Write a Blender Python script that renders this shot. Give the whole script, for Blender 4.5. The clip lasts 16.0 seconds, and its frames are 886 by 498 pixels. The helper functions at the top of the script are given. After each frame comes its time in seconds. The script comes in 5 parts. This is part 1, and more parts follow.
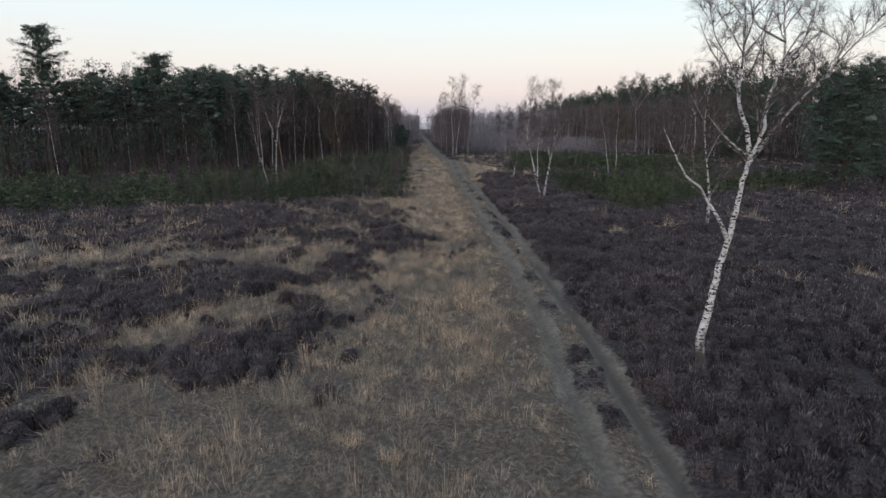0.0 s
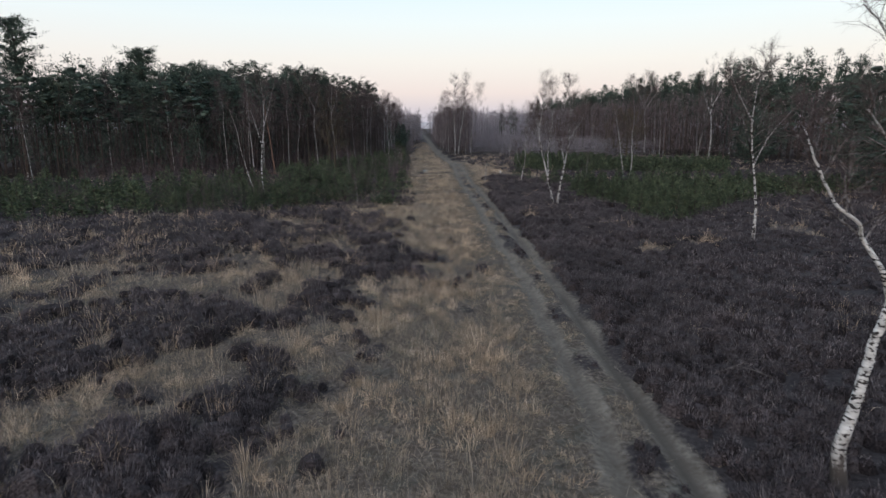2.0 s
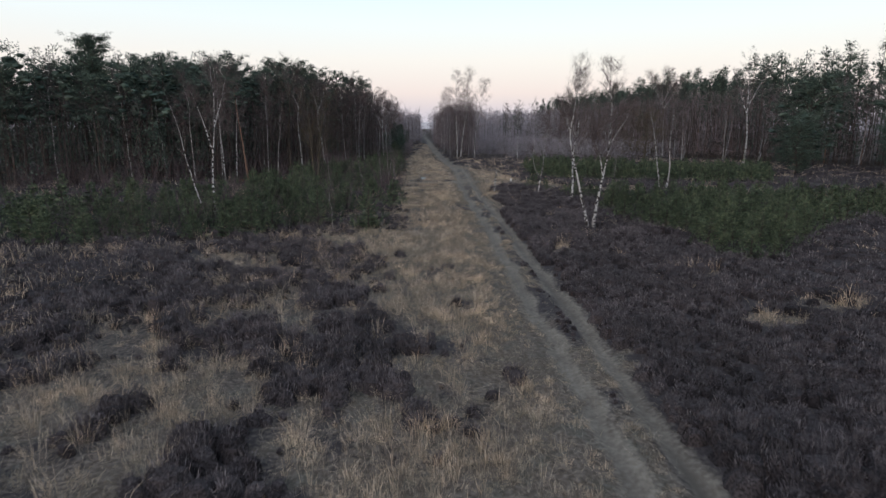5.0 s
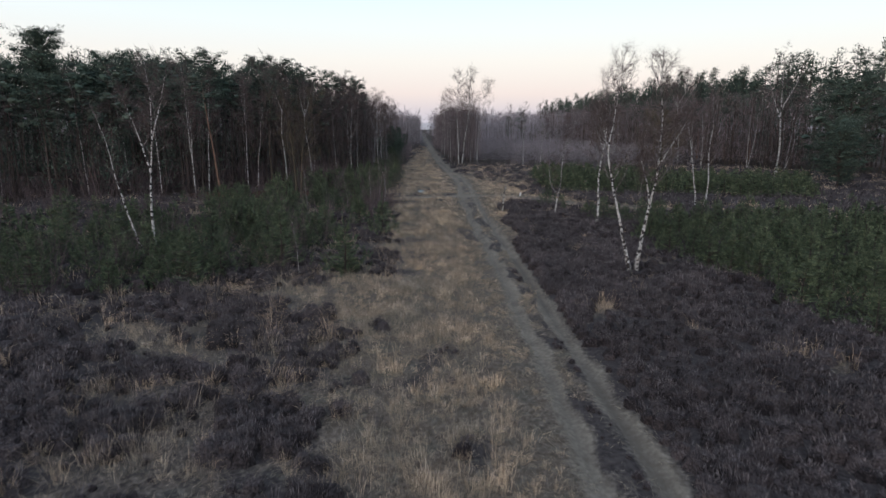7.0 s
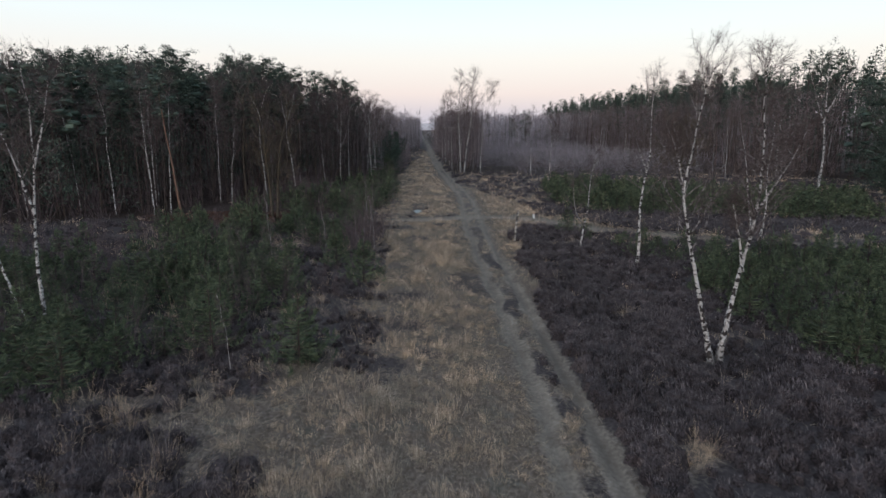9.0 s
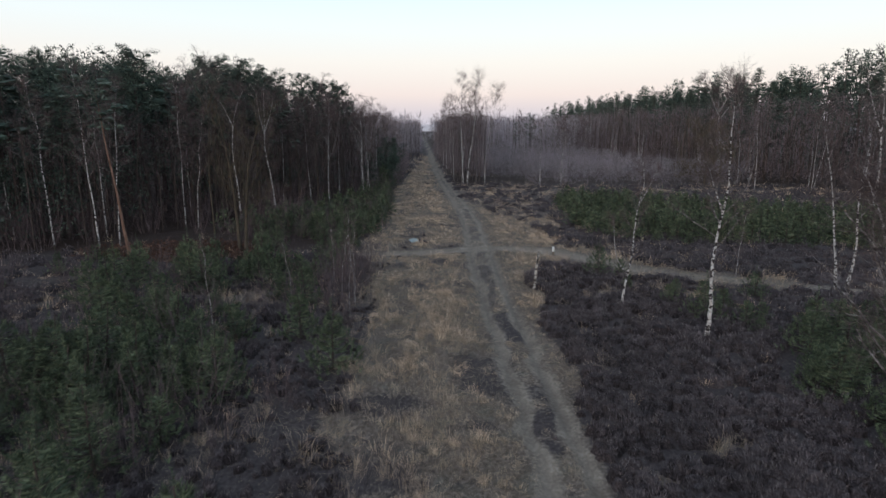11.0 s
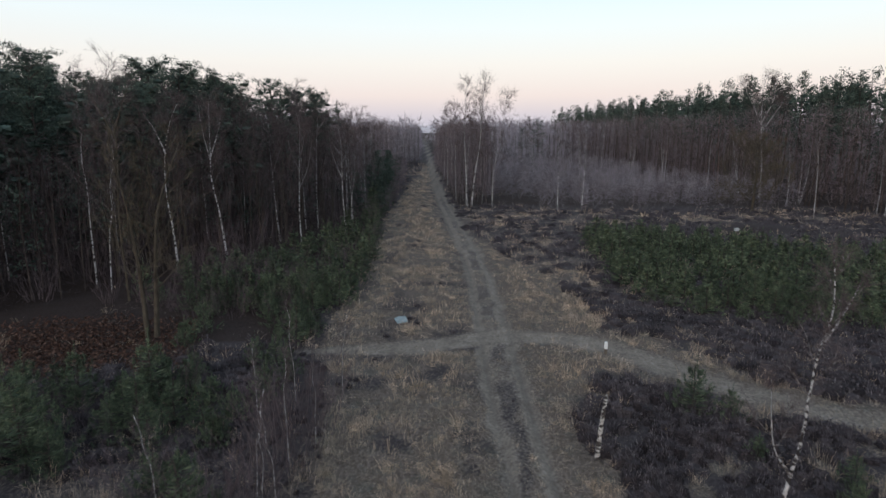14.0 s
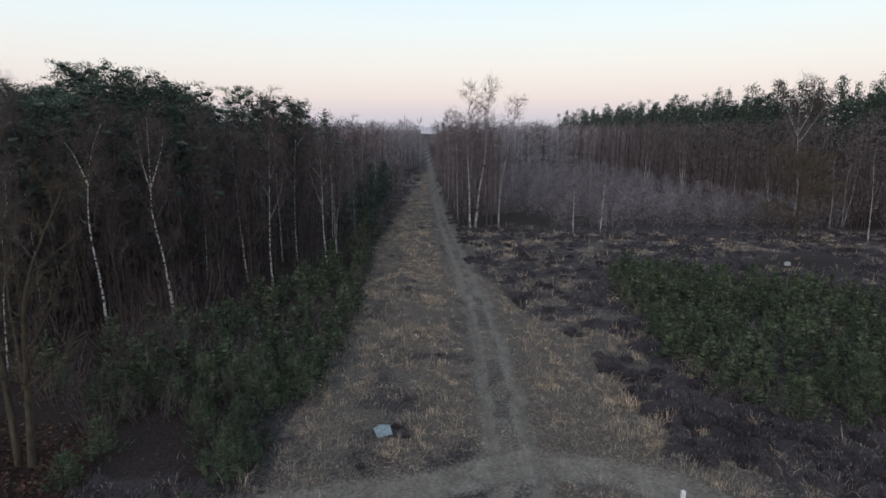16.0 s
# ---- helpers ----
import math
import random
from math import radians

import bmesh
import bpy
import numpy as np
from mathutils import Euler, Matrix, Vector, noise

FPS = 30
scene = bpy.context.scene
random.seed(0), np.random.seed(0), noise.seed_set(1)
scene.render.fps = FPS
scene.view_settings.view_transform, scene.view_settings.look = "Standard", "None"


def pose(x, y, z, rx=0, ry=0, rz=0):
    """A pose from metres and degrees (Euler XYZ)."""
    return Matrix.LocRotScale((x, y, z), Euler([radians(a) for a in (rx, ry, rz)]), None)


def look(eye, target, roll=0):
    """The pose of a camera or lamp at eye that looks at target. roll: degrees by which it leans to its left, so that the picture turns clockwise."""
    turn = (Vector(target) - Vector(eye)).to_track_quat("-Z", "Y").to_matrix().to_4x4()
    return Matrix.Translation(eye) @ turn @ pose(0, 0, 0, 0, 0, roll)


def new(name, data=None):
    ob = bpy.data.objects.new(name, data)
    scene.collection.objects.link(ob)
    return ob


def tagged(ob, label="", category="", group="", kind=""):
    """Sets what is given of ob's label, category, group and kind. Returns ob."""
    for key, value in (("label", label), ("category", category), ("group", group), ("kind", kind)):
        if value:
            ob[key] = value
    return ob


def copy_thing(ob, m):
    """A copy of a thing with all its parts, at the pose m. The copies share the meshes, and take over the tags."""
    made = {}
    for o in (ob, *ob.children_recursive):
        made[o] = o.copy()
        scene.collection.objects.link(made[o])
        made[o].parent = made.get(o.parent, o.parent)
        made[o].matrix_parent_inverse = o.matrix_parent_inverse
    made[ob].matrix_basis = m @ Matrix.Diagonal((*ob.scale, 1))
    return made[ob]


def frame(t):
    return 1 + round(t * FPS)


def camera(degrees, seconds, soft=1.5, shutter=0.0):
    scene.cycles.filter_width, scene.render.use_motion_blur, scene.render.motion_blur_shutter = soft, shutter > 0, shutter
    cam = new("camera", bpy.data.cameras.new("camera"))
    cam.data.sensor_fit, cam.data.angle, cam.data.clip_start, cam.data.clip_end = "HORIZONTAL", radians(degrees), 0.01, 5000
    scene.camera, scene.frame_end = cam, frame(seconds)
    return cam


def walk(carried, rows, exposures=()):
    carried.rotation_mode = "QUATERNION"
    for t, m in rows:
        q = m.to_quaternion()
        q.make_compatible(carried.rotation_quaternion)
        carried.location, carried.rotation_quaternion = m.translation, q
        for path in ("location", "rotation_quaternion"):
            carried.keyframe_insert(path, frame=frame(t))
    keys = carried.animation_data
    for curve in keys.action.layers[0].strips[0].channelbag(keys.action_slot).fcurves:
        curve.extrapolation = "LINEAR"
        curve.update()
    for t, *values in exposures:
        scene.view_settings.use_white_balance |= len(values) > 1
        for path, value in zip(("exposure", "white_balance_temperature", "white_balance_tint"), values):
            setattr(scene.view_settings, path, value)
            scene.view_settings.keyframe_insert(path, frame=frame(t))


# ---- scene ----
cam = camera(73.74, 16.0, 1.5, 0.3)
METRES, EYE, TILT, LEAN, TURN = 43.0, 6.0, -11.60, 0.0, 0.0
ROWS = [
    (0.0, 0.0000, 0.0000, 0.0000, 0.00, 0.00, 0.00),
    (0.5, -0.0005, 0.0226, 0.0048, 0.02, 0.02, -0.04),
    (1.0, -0.0009, 0.0498, 0.0106, 0.04, 0.02, -0.07),
    (1.5, -0.0016, 0.0811, 0.0171, 0.06, -0.01, -0.12),
    (2.0, -0.0021, 0.1166, 0.0240, 0.12, -0.04, -0.09),
    (2.5, -0.0025, 0.1545, 0.0316, 0.16, -0.08, -0.11),
    (3.0, -0.0030, 0.1946, 0.0397, 0.17, -0.07, -0.15),
    (5.5, -0.0038, 0.4124, 0.0865, 0.18, -0.01, -0.24),
    (6.0, -0.0036, 0.4595, 0.0993, 0.20, -0.02, -0.25),
    (6.5, -0.0034, 0.5070, 0.1141, 0.21, 0.01, -0.26),
    (7.0, -0.0031, 0.5548, 0.1293, 0.22, 0.04, -0.26),
    (7.5, -0.0024, 0.6033, 0.1446, 0.25, 0.04, -0.26),
    (8.0, -0.0019, 0.6524, 0.1594, 0.28, 0.06, -0.25),
    (8.5, -0.0017, 0.7020, 0.1745, 0.31, 0.06, -0.22),
    (9.0, -0.0014, 0.7531, 0.1902, 0.34, 0.06, -0.21),
    (11.5, -0.0021, 0.9976, 0.2678, 0.48, 0.17, -0.11),
    (12.0, -0.0019, 1.0488, 0.2835, 0.49, 0.18, -0.12),
    (12.5, -0.0016, 1.1004, 0.2995, 0.53, 0.21, -0.09),
    (13.0, -0.0014, 1.1519, 0.3168, 0.58, 0.23, -0.07),
    (13.5, -0.0018, 1.2043, 0.3356, 0.58, 0.23, -0.11),
    (14.0, -0.0023, 1.2562, 0.3551, 0.59, 0.25, -0.14),
    (14.5, -0.0025, 1.3082, 0.3739, 0.61, 0.30, -0.14),
    (15.0, -0.0029, 1.3614, 0.3928, 0.61, 0.33, -0.20),
    (15.5, -0.0030, 1.4123, 0.4112, 0.63, 0.31, -0.25),
    (16.0, -0.0028, 1.4627, 0.4300, 0.66, 0.31, -0.24),
]
walk(cam, [(t, pose(0, 0, EYE, TILT, LEAN, TURN) @ pose(METRES * x, METRES * y, METRES * z, 90 + pitch, roll, yaw)) for t, x, y, z, yaw, pitch, roll in ROWS],
     ((0, 0.01, 6430, 11.5), (3, 0.03, 6430, 11.5), (6, 0.07, 6430, 11.5), (12.5, 0.07, 6420, 11.5), (14.5, 0.02, 6410, 11.5), (16, -0.02, 6400, 11.5)))

import itertools

# ---- light ----
SUN_UP, SUN_TURN = radians(3.0), radians(205.0)
world = bpy.data.worlds.new("dusk_sky")
scene.world = world
world.use_nodes = True
wn, wl = world.node_tree.nodes, world.node_tree.links
wn.clear()
w_out = wn.new("ShaderNodeOutputWorld")
w_add = wn.new("ShaderNodeAddShader")
w_sky = wn.new("ShaderNodeTexSky")
w_sky.sky_type, w_sky.sun_disc = "NISHITA", False
w_sky.sun_elevation, w_sky.sun_rotation = SUN_UP, SUN_TURN
w_sky.air_density, w_sky.dust_density = 1.0, 2.0
w_bg = wn.new("ShaderNodeBackground")
w_bg.inputs["Strength"].default_value = 0.05
w_bg2 = wn.new("ShaderNodeBackground")
w_bg2.inputs["Strength"].default_value = 1.0
w_co = wn.new("ShaderNodeTexCoord")
w_sep = wn.new("ShaderNodeSeparateXYZ")
w_ramp = wn.new("ShaderNodeValToRGB")
SKY = ((0.0, (0.56, 0.56, 0.64)), (0.027, (0.66, 0.62, 0.67)), (0.055, (0.80, 0.71, 0.70)), (0.105, (0.84, 0.81, 0.78)),
       (0.16, (0.80, 0.87, 0.88)), (0.21, (0.72, 0.86, 0.92)), (0.5, (0.47, 0.60, 0.75)), (1.0, (0.39, 0.50, 0.67)))
while len(w_ramp.color_ramp.elements) < len(SKY):
    w_ramp.color_ramp.elements.new(0.5)
for e, (p, c) in zip(w_ramp.color_ramp.elements, SKY):
    e.position, e.color = p, (*c, 1)
wl.new(w_co.outputs["Generated"], w_sep.inputs[0])
wl.new(w_sep.outputs["Z"], w_ramp.inputs[0])
wl.new(w_ramp.outputs[0], w_bg2.inputs["Color"])
wl.new(w_sky.outputs[0], w_bg.inputs["Color"])
wl.new(w_bg.outputs[0], w_add.inputs[0])
wl.new(w_bg2.outputs[0], w_add.inputs[1])
wl.new(w_add.outputs[0], w_out.inputs["Surface"])
sun = new("sun", bpy.data.lights.new("sun", "SUN"))
sun.data.energy, sun.data.angle, sun.data.color = 1.1, radians(50), (1.0, 0.96, 0.95)
sun.matrix_world = look((-18, -40, 18), (0, 0, 0))


# ---- materials ----
def ramp_node(nt, stops):
    r = nt.nodes.new("ShaderNodeValToRGB")
    while len(r.color_ramp.elements) < len(stops):
        r.color_ramp.elements.new(0.5)
    for e, (p, c) in zip(r.color_ramp.elements, stops):
        e.position, e.color = p, (*c, 1)
    return r


def base_mat(name, rough=0.9):
    m = bpy.data.materials.new(name)
    m.use_nodes = True
    b = m.node_tree.nodes["Principled BSDF"]
    b.inputs["Roughness"].default_value = rough
    b.inputs["Specular IOR Level"].default_value = 0.15
    return m, m.node_tree, b


def noise_node(nt, scale, detail=4, coord=None, stretch=None):
    n = nt.nodes.new("ShaderNodeTexNoise")
    n.inputs["Scale"].default_value, n.inputs["Detail"].default_value = scale, detail
    if coord is not None:
        if stretch:
            mp = nt.nodes.new("ShaderNodeMapping")
            mp.inputs["Scale"].default_value = stretch
            nt.links.new(coord, mp.inputs["Vector"])
            coord = mp.outputs[0]
        nt.links.new(coord, n.inputs["Vector"])
    return n


def mix_node(nt, a, b, fac, mode="MIX"):
    x = nt.nodes.new("ShaderNodeMix")
    x.data_type, x.blend_type = "RGBA", mode
    for s, v in ((x.inputs[0], fac), (x.inputs[6], a), (x.inputs[7], b)):
        if isinstance(v, bpy.types.NodeSocket):
            nt.links.new(v, s)
        else:
            s.default_value = v if not isinstance(v, tuple) else (*v, 1)
    return x.outputs[2]


def plant_mat(name, stops, spread=0.25, big=0.15, tint=(1, 1, 1), rough=0.9, clump=0.0, small=3.5):
    """Leaf, needle or stalk: each piece a shade of its own, with drifts of colour metres across."""
    m, nt, b = base_mat(name, rough)
    geo = nt.nodes.new("ShaderNodeNewGeometry")
    r = ramp_node(nt, stops)
    nt.links.new(geo.outputs["Random Per Island"], r.inputs[0])
    pos = noise_node(nt, big, 3, geo.outputs["Position"])
    dr = ramp_node(nt, ((0.3, (1 - spread,) * 3), (0.7, tuple(t * (1 + spread) for t in tint))))
    nt.links.new(pos.outputs[0], dr.inputs[0])
    col = mix_node(nt, r.outputs[0], dr.outputs[0], 1.0, "MULTIPLY")
    if clump:
        fine = noise_node(nt, small, 2, geo.outputs["Position"])
        fr = ramp_node(nt, ((0.36, (1 - clump,) * 3), (0.64, (1 + clump,) * 3)))
        nt.links.new(fine.outputs[0], fr.inputs[0])
        col = mix_node(nt, col, fr.outputs[0], 1.0, "MULTIPLY")
    nt.links.new(col, b.inputs["Base Color"])
    return m


def bark_mat(name, stops, scale, stretch, bump=0.4, marks=None, foot=None):
    m, nt, b = base_mat(name, 0.85)
    tc = nt.nodes.new("ShaderNodeTexCoord")
    n = noise_node(nt, scale, 6, tc.outputs["Object"], stretch)
    r = ramp_node(nt, stops)
    nt.links.new(n.outputs[0], r.inputs[0])
    col = r.outputs[0]
    if marks:
        k = noise_node(nt, marks[0], 5, tc.outputs["Object"], marks[1])
        kr = ramp_node(nt, ((marks[2], (0, 0, 0)), (marks[2] + 0.05, (1, 1, 1))))
        nt.links.new(k.outputs[0], kr.inputs[0])
        col = mix_node(nt, col, marks[3], kr.outputs[0])
    if foot:
        # fissured grey cork round the foot of the stem, broken up by noise
        sx = nt.nodes.new("ShaderNodeSeparateXYZ")
        nt.links.new(tc.outputs["Object"], sx.inputs[0])
        f = noise_node(nt, 9, 5, tc.outputs["Object"], (1, 1, 0.35))
        ad = nt.nodes.new("ShaderNodeMath")
        ad.operation = "MULTIPLY_ADD"
        nt.links.new(f.outputs[0], ad.inputs[0])
        ad.inputs[1].default_value = 2.2
        nt.links.new(sx.outputs["Z"], ad.inputs[2])
        fr = ramp_node(nt, ((0.0, (1, 1, 1)), (1.0, (0, 0, 0))))
        mr = nt.nodes.new("ShaderNodeMapRange")
        mr.inputs[1].default_value, mr.inputs[2].default_value = 1.4 * foot, 2.1 * foot
        nt.links.new(ad.outputs[0], mr.inputs[0])
        nt.links.new(mr.outputs[0], fr.inputs[0])
        col = mix_node(nt, col, (0.07, 0.06, 0.055), fr.outputs[0])
    nt.links.new(col, b.inputs["Base Color"])
    bp = nt.nodes.new("ShaderNodeBump")
    bp.inputs["Strength"].default_value = bump
    bp.inputs["Distance"].default_value = 0.02
    nt.links.new(n.outputs[0], bp.inputs["Height"])
    nt.links.new(bp.outputs[0], b.inputs["Normal"])
    return m


HEATHER = plant_mat("heather_sprigs", ((0.0, (0.037, 0.03, 0.0325)), (0.5, (0.07, 0.059, 0.0625)), (1.0, (0.124, 0.107, 0.11))), 0.25, 0.25, (1.03, 1.0, 1.0), 0.9, 0.4, 2.2)
HEADS = plant_mat("dry_heather_heads", ((0.0, (0.078, 0.068, 0.074)), (0.7, (0.118, 0.105, 0.111)), (1.0, (0.18, 0.164, 0.166))), 0.25, 0.25, (1.04, 1.0, 0.98), 0.9, 0.35, 1.8)
GRASS = plant_mat("straw_grass", ((0.0, (0.17, 0.137, 0.104)), (0.5, (0.43, 0.362, 0.292)), (0.85, (0.6, 0.53, 0.445)), (1.0, (0.3, 0.278, 0.213))), 0.3, 0.4, (1.1, 0.94, 0.8), 0.9, 0.35, 1.6)
THATCH = plant_mat("grey_thatch", ((0.0, (0.075, 0.063, 0.051)), (0.6, (0.19, 0.163, 0.133)), (1.0, (0.36, 0.315, 0.262))), 0.25, 0.3, (1.05, 0.98, 0.88))
NEEDLES = plant_mat("pine_needles", ((0.0, (0.026, 0.04, 0.033)), (0.6, (0.06, 0.083, 0.065)), (1.0, (0.115, 0.14, 0.108))), 0.25, 0.2, (1, 1, 1), 0.85, 0.3, 0.9)
YOUNG = plant_mat("young_needles", ((0.0, (0.036, 0.052, 0.035)), (0.55, (0.068, 0.09, 0.058)), (1.0, (0.138, 0.165, 0.104))), 0.25, 0.3, (1.08, 1.03, 0.95), 0.85, 0.4, 2.6)
TWIG = plant_mat("birch_twigs", ((0.0, (0.055, 0.041, 0.04)), (1.0, (0.125, 0.095, 0.092))), 0.15)
BRUSH = plant_mat("brush_twigs", ((0.0, (0.057, 0.042, 0.044)), (1.0, (0.145, 0.11, 0.113))), 0.2)
UNDERWOOD = plant_mat("underwood_twigs", ((0.0, (0.107, 0.083, 0.086)), (1.0, (0.245, 0.195, 0.198))), 0.2)
# two pale twig colours for far growth, with the distance haze mixed in
GREYTWIG = plant_mat("hazed_birch_twigs", ((0.0, (0.14, 0.122, 0.132)), (1.0, (0.3, 0.265, 0.283))), 0.2)
HAZETWIG = plant_mat("hazed_brush", ((0.0, (0.165, 0.145, 0.16)), (1.0, (0.37, 0.335, 0.36))), 0.15)
LEAVES = plant_mat("fallen_leaves", ((0.0, (0.035, 0.02, 0.015)), (0.6, (0.082, 0.042, 0.03)), (1.0, (0.15, 0.09, 0.064))), 0.3)
# cushion colour includes the shade in the gaps under the sprigs
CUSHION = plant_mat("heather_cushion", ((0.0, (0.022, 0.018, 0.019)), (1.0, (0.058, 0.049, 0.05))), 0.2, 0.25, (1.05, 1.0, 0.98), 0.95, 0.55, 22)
OAKTWIG = plant_mat("lichen_twigs", ((0.0, (0.06, 0.048, 0.033)), (1.0, (0.14, 0.113, 0.075))), 0.15)
BIRCH = bark_mat("birch_bark", ((0.3, (0.34, 0.32, 0.3)), (0.6, (0.62, 0.6, 0.58)), (0.8, (0.74, 0.73, 0.72))), 5, (1, 1, 2.5), 0.3, (8.5, (1.3, 1.3, 2.6), 0.528, (0.03, 0.026, 0.026)), 1.15)
BLOTCHED = bark_mat("blotched_birch_bark", ((0.3, (0.27, 0.25, 0.235)), (0.6, (0.5, 0.48, 0.465)), (0.8, (0.62, 0.61, 0.6))), 5, (1, 1, 2.5), 0.3, (4.6, (1.5, 1.5, 1.7), 0.498, (0.035, 0.03, 0.029)), 0.8)
LIMBBARK = bark_mat("birch_limb_bark", ((0.4, (0.045, 0.036, 0.034)), (0.52, (0.3, 0.28, 0.27)), (0.75, (0.55, 0.53, 0.52))), 9, (1, 1, 1.6), 0.2)
BRANCHBARK = bark_mat("birch_branch_bark", ((0.35, (0.045, 0.036, 0.034)), (0.6, (0.13, 0.11, 0.105)), (0.8, (0.28, 0.25, 0.24))), 6, (1, 1, 1), 0.2)
CROWNBARK = bark_mat("birch_crown_bark", ((0.4, (0.045, 0.036, 0.034)), (0.55, (0.17, 0.15, 0.143)), (0.78, (0.36, 0.335, 0.325))), 8, (1, 1, 1.4), 0.2)
PINEBARK = bark_mat("pine_bark", ((0.3, (0.03, 0.024, 0.021)), (0.6, (0.075, 0.058, 0.05)), (0.8, (0.13, 0.1, 0.088))), 7, (1, 1, 0.3), 0.8)
REDBARK = bark_mat("orange_pine_bark", ((0.3, (0.075, 0.044, 0.034)), (0.6, (0.175, 0.108, 0.08)), (0.8, (0.25, 0.168, 0.13))), 7, (1, 1, 0.3), 0.8)
OAKBARK = bark_mat("grey_bark", ((0.3, (0.035, 0.028, 0.021)), (0.7, (0.095, 0.078, 0.058))), 8, (1, 1, 0.25), 0.8)


# ---- the lie of the land ----
rng = np.random.default_rng(7)
TABLE = rng.random((512, 512))


def smooth(x, y, size, seed=0):
    """Soft random field, 0 to 1, with features that many metres across."""
    x, y = np.asarray(x, float) / size + 31.7 * seed + 200, np.asarray(y, float) / size + 17.3 * seed + 200
    i, j = np.floor(x).astype(int), np.floor(y).astype(int)
    u, v = x - i, y - j
    u, v = u * u * (3 - 2 * u), v * v * (3 - 2 * v)
    g = lambda a, b: TABLE[a % 512, b % 512]
    return (g(i, j) * (1 - u) + g(i + 1, j) * u) * (1 - v) + (g(i, j + 1) * (1 - u) + g(i + 1, j + 1) * u) * v


def rough(x, y, size, seed=0):
    return (smooth(x, y, size, seed) * 0.6 + smooth(x, y, size * 0.45, seed + 5) * 0.28 + smooth(x, y, size * 0.2, seed + 9) * 0.12)


def track_x(y):
    return np.interp(y, (-500, 9, 16, 28, 44, 52, 65, 77, 97, 109, 137, 190, 295, 390, 3000), (3.0, 3.5, 3.72, 3.7, 3.25, 3.05, 2.55, 2.25, 2.2, 1.4, -0.75, -3.6, -8.2, -12.8, -130))


CROSS = ((-26, 82.5), (-12, 81.6), (-5.7, 82.1), (-1.5, 82.6), (2.2, 84.3), (5.3, 84.0), (7.6, 82.6), (10.5, 78.9), (13.7, 76.1), (19.2, 73.8), (32, 69.2), (60, 61))


def cross_gap(x, y):
    d = np.full(np.shape(x), 1e3)
    for (ax, ay), (bx, by) in zip(CROSS, CROSS[1:]):
        ux, uy = bx - ax, by - ay
        k = np.clip(((x - ax) * ux + (y - ay) * uy) / (ux * ux + uy * uy), 0, 1)
        d = np.minimum(d, np.hypot(x - ax - k * ux, y - ay - k * uy))
    return d


def left_wood(x, y):
    """Above 0 inside the wood on the left."""
    edge = np.interp(y, (70, 78, 84, 95, 106, 120, 160, 200, 300, 500), (-60, -34, -24.5, -19, -12, -9, -10.5, -13, -20, -30))
    return np.where(y > 70, edge - x, -5)


def right_wood(x, y):
    edge = np.interp(y, (45, 90, 112, 130, 160, 200, 300, 500), (120, 92, 64, 53, 49, 47, 44, 32))
    return np.where(y > 45, x - edge, -5)


def scrub_line(x):
    """The y at which the scrub on the left begins."""
    return np.interp(x, (-60, -30, -24, -17, -13, -9, -4.6, -3.6), (30, 39, 42.5, 45.8, 46.4, 50.2, 52.5, 60))


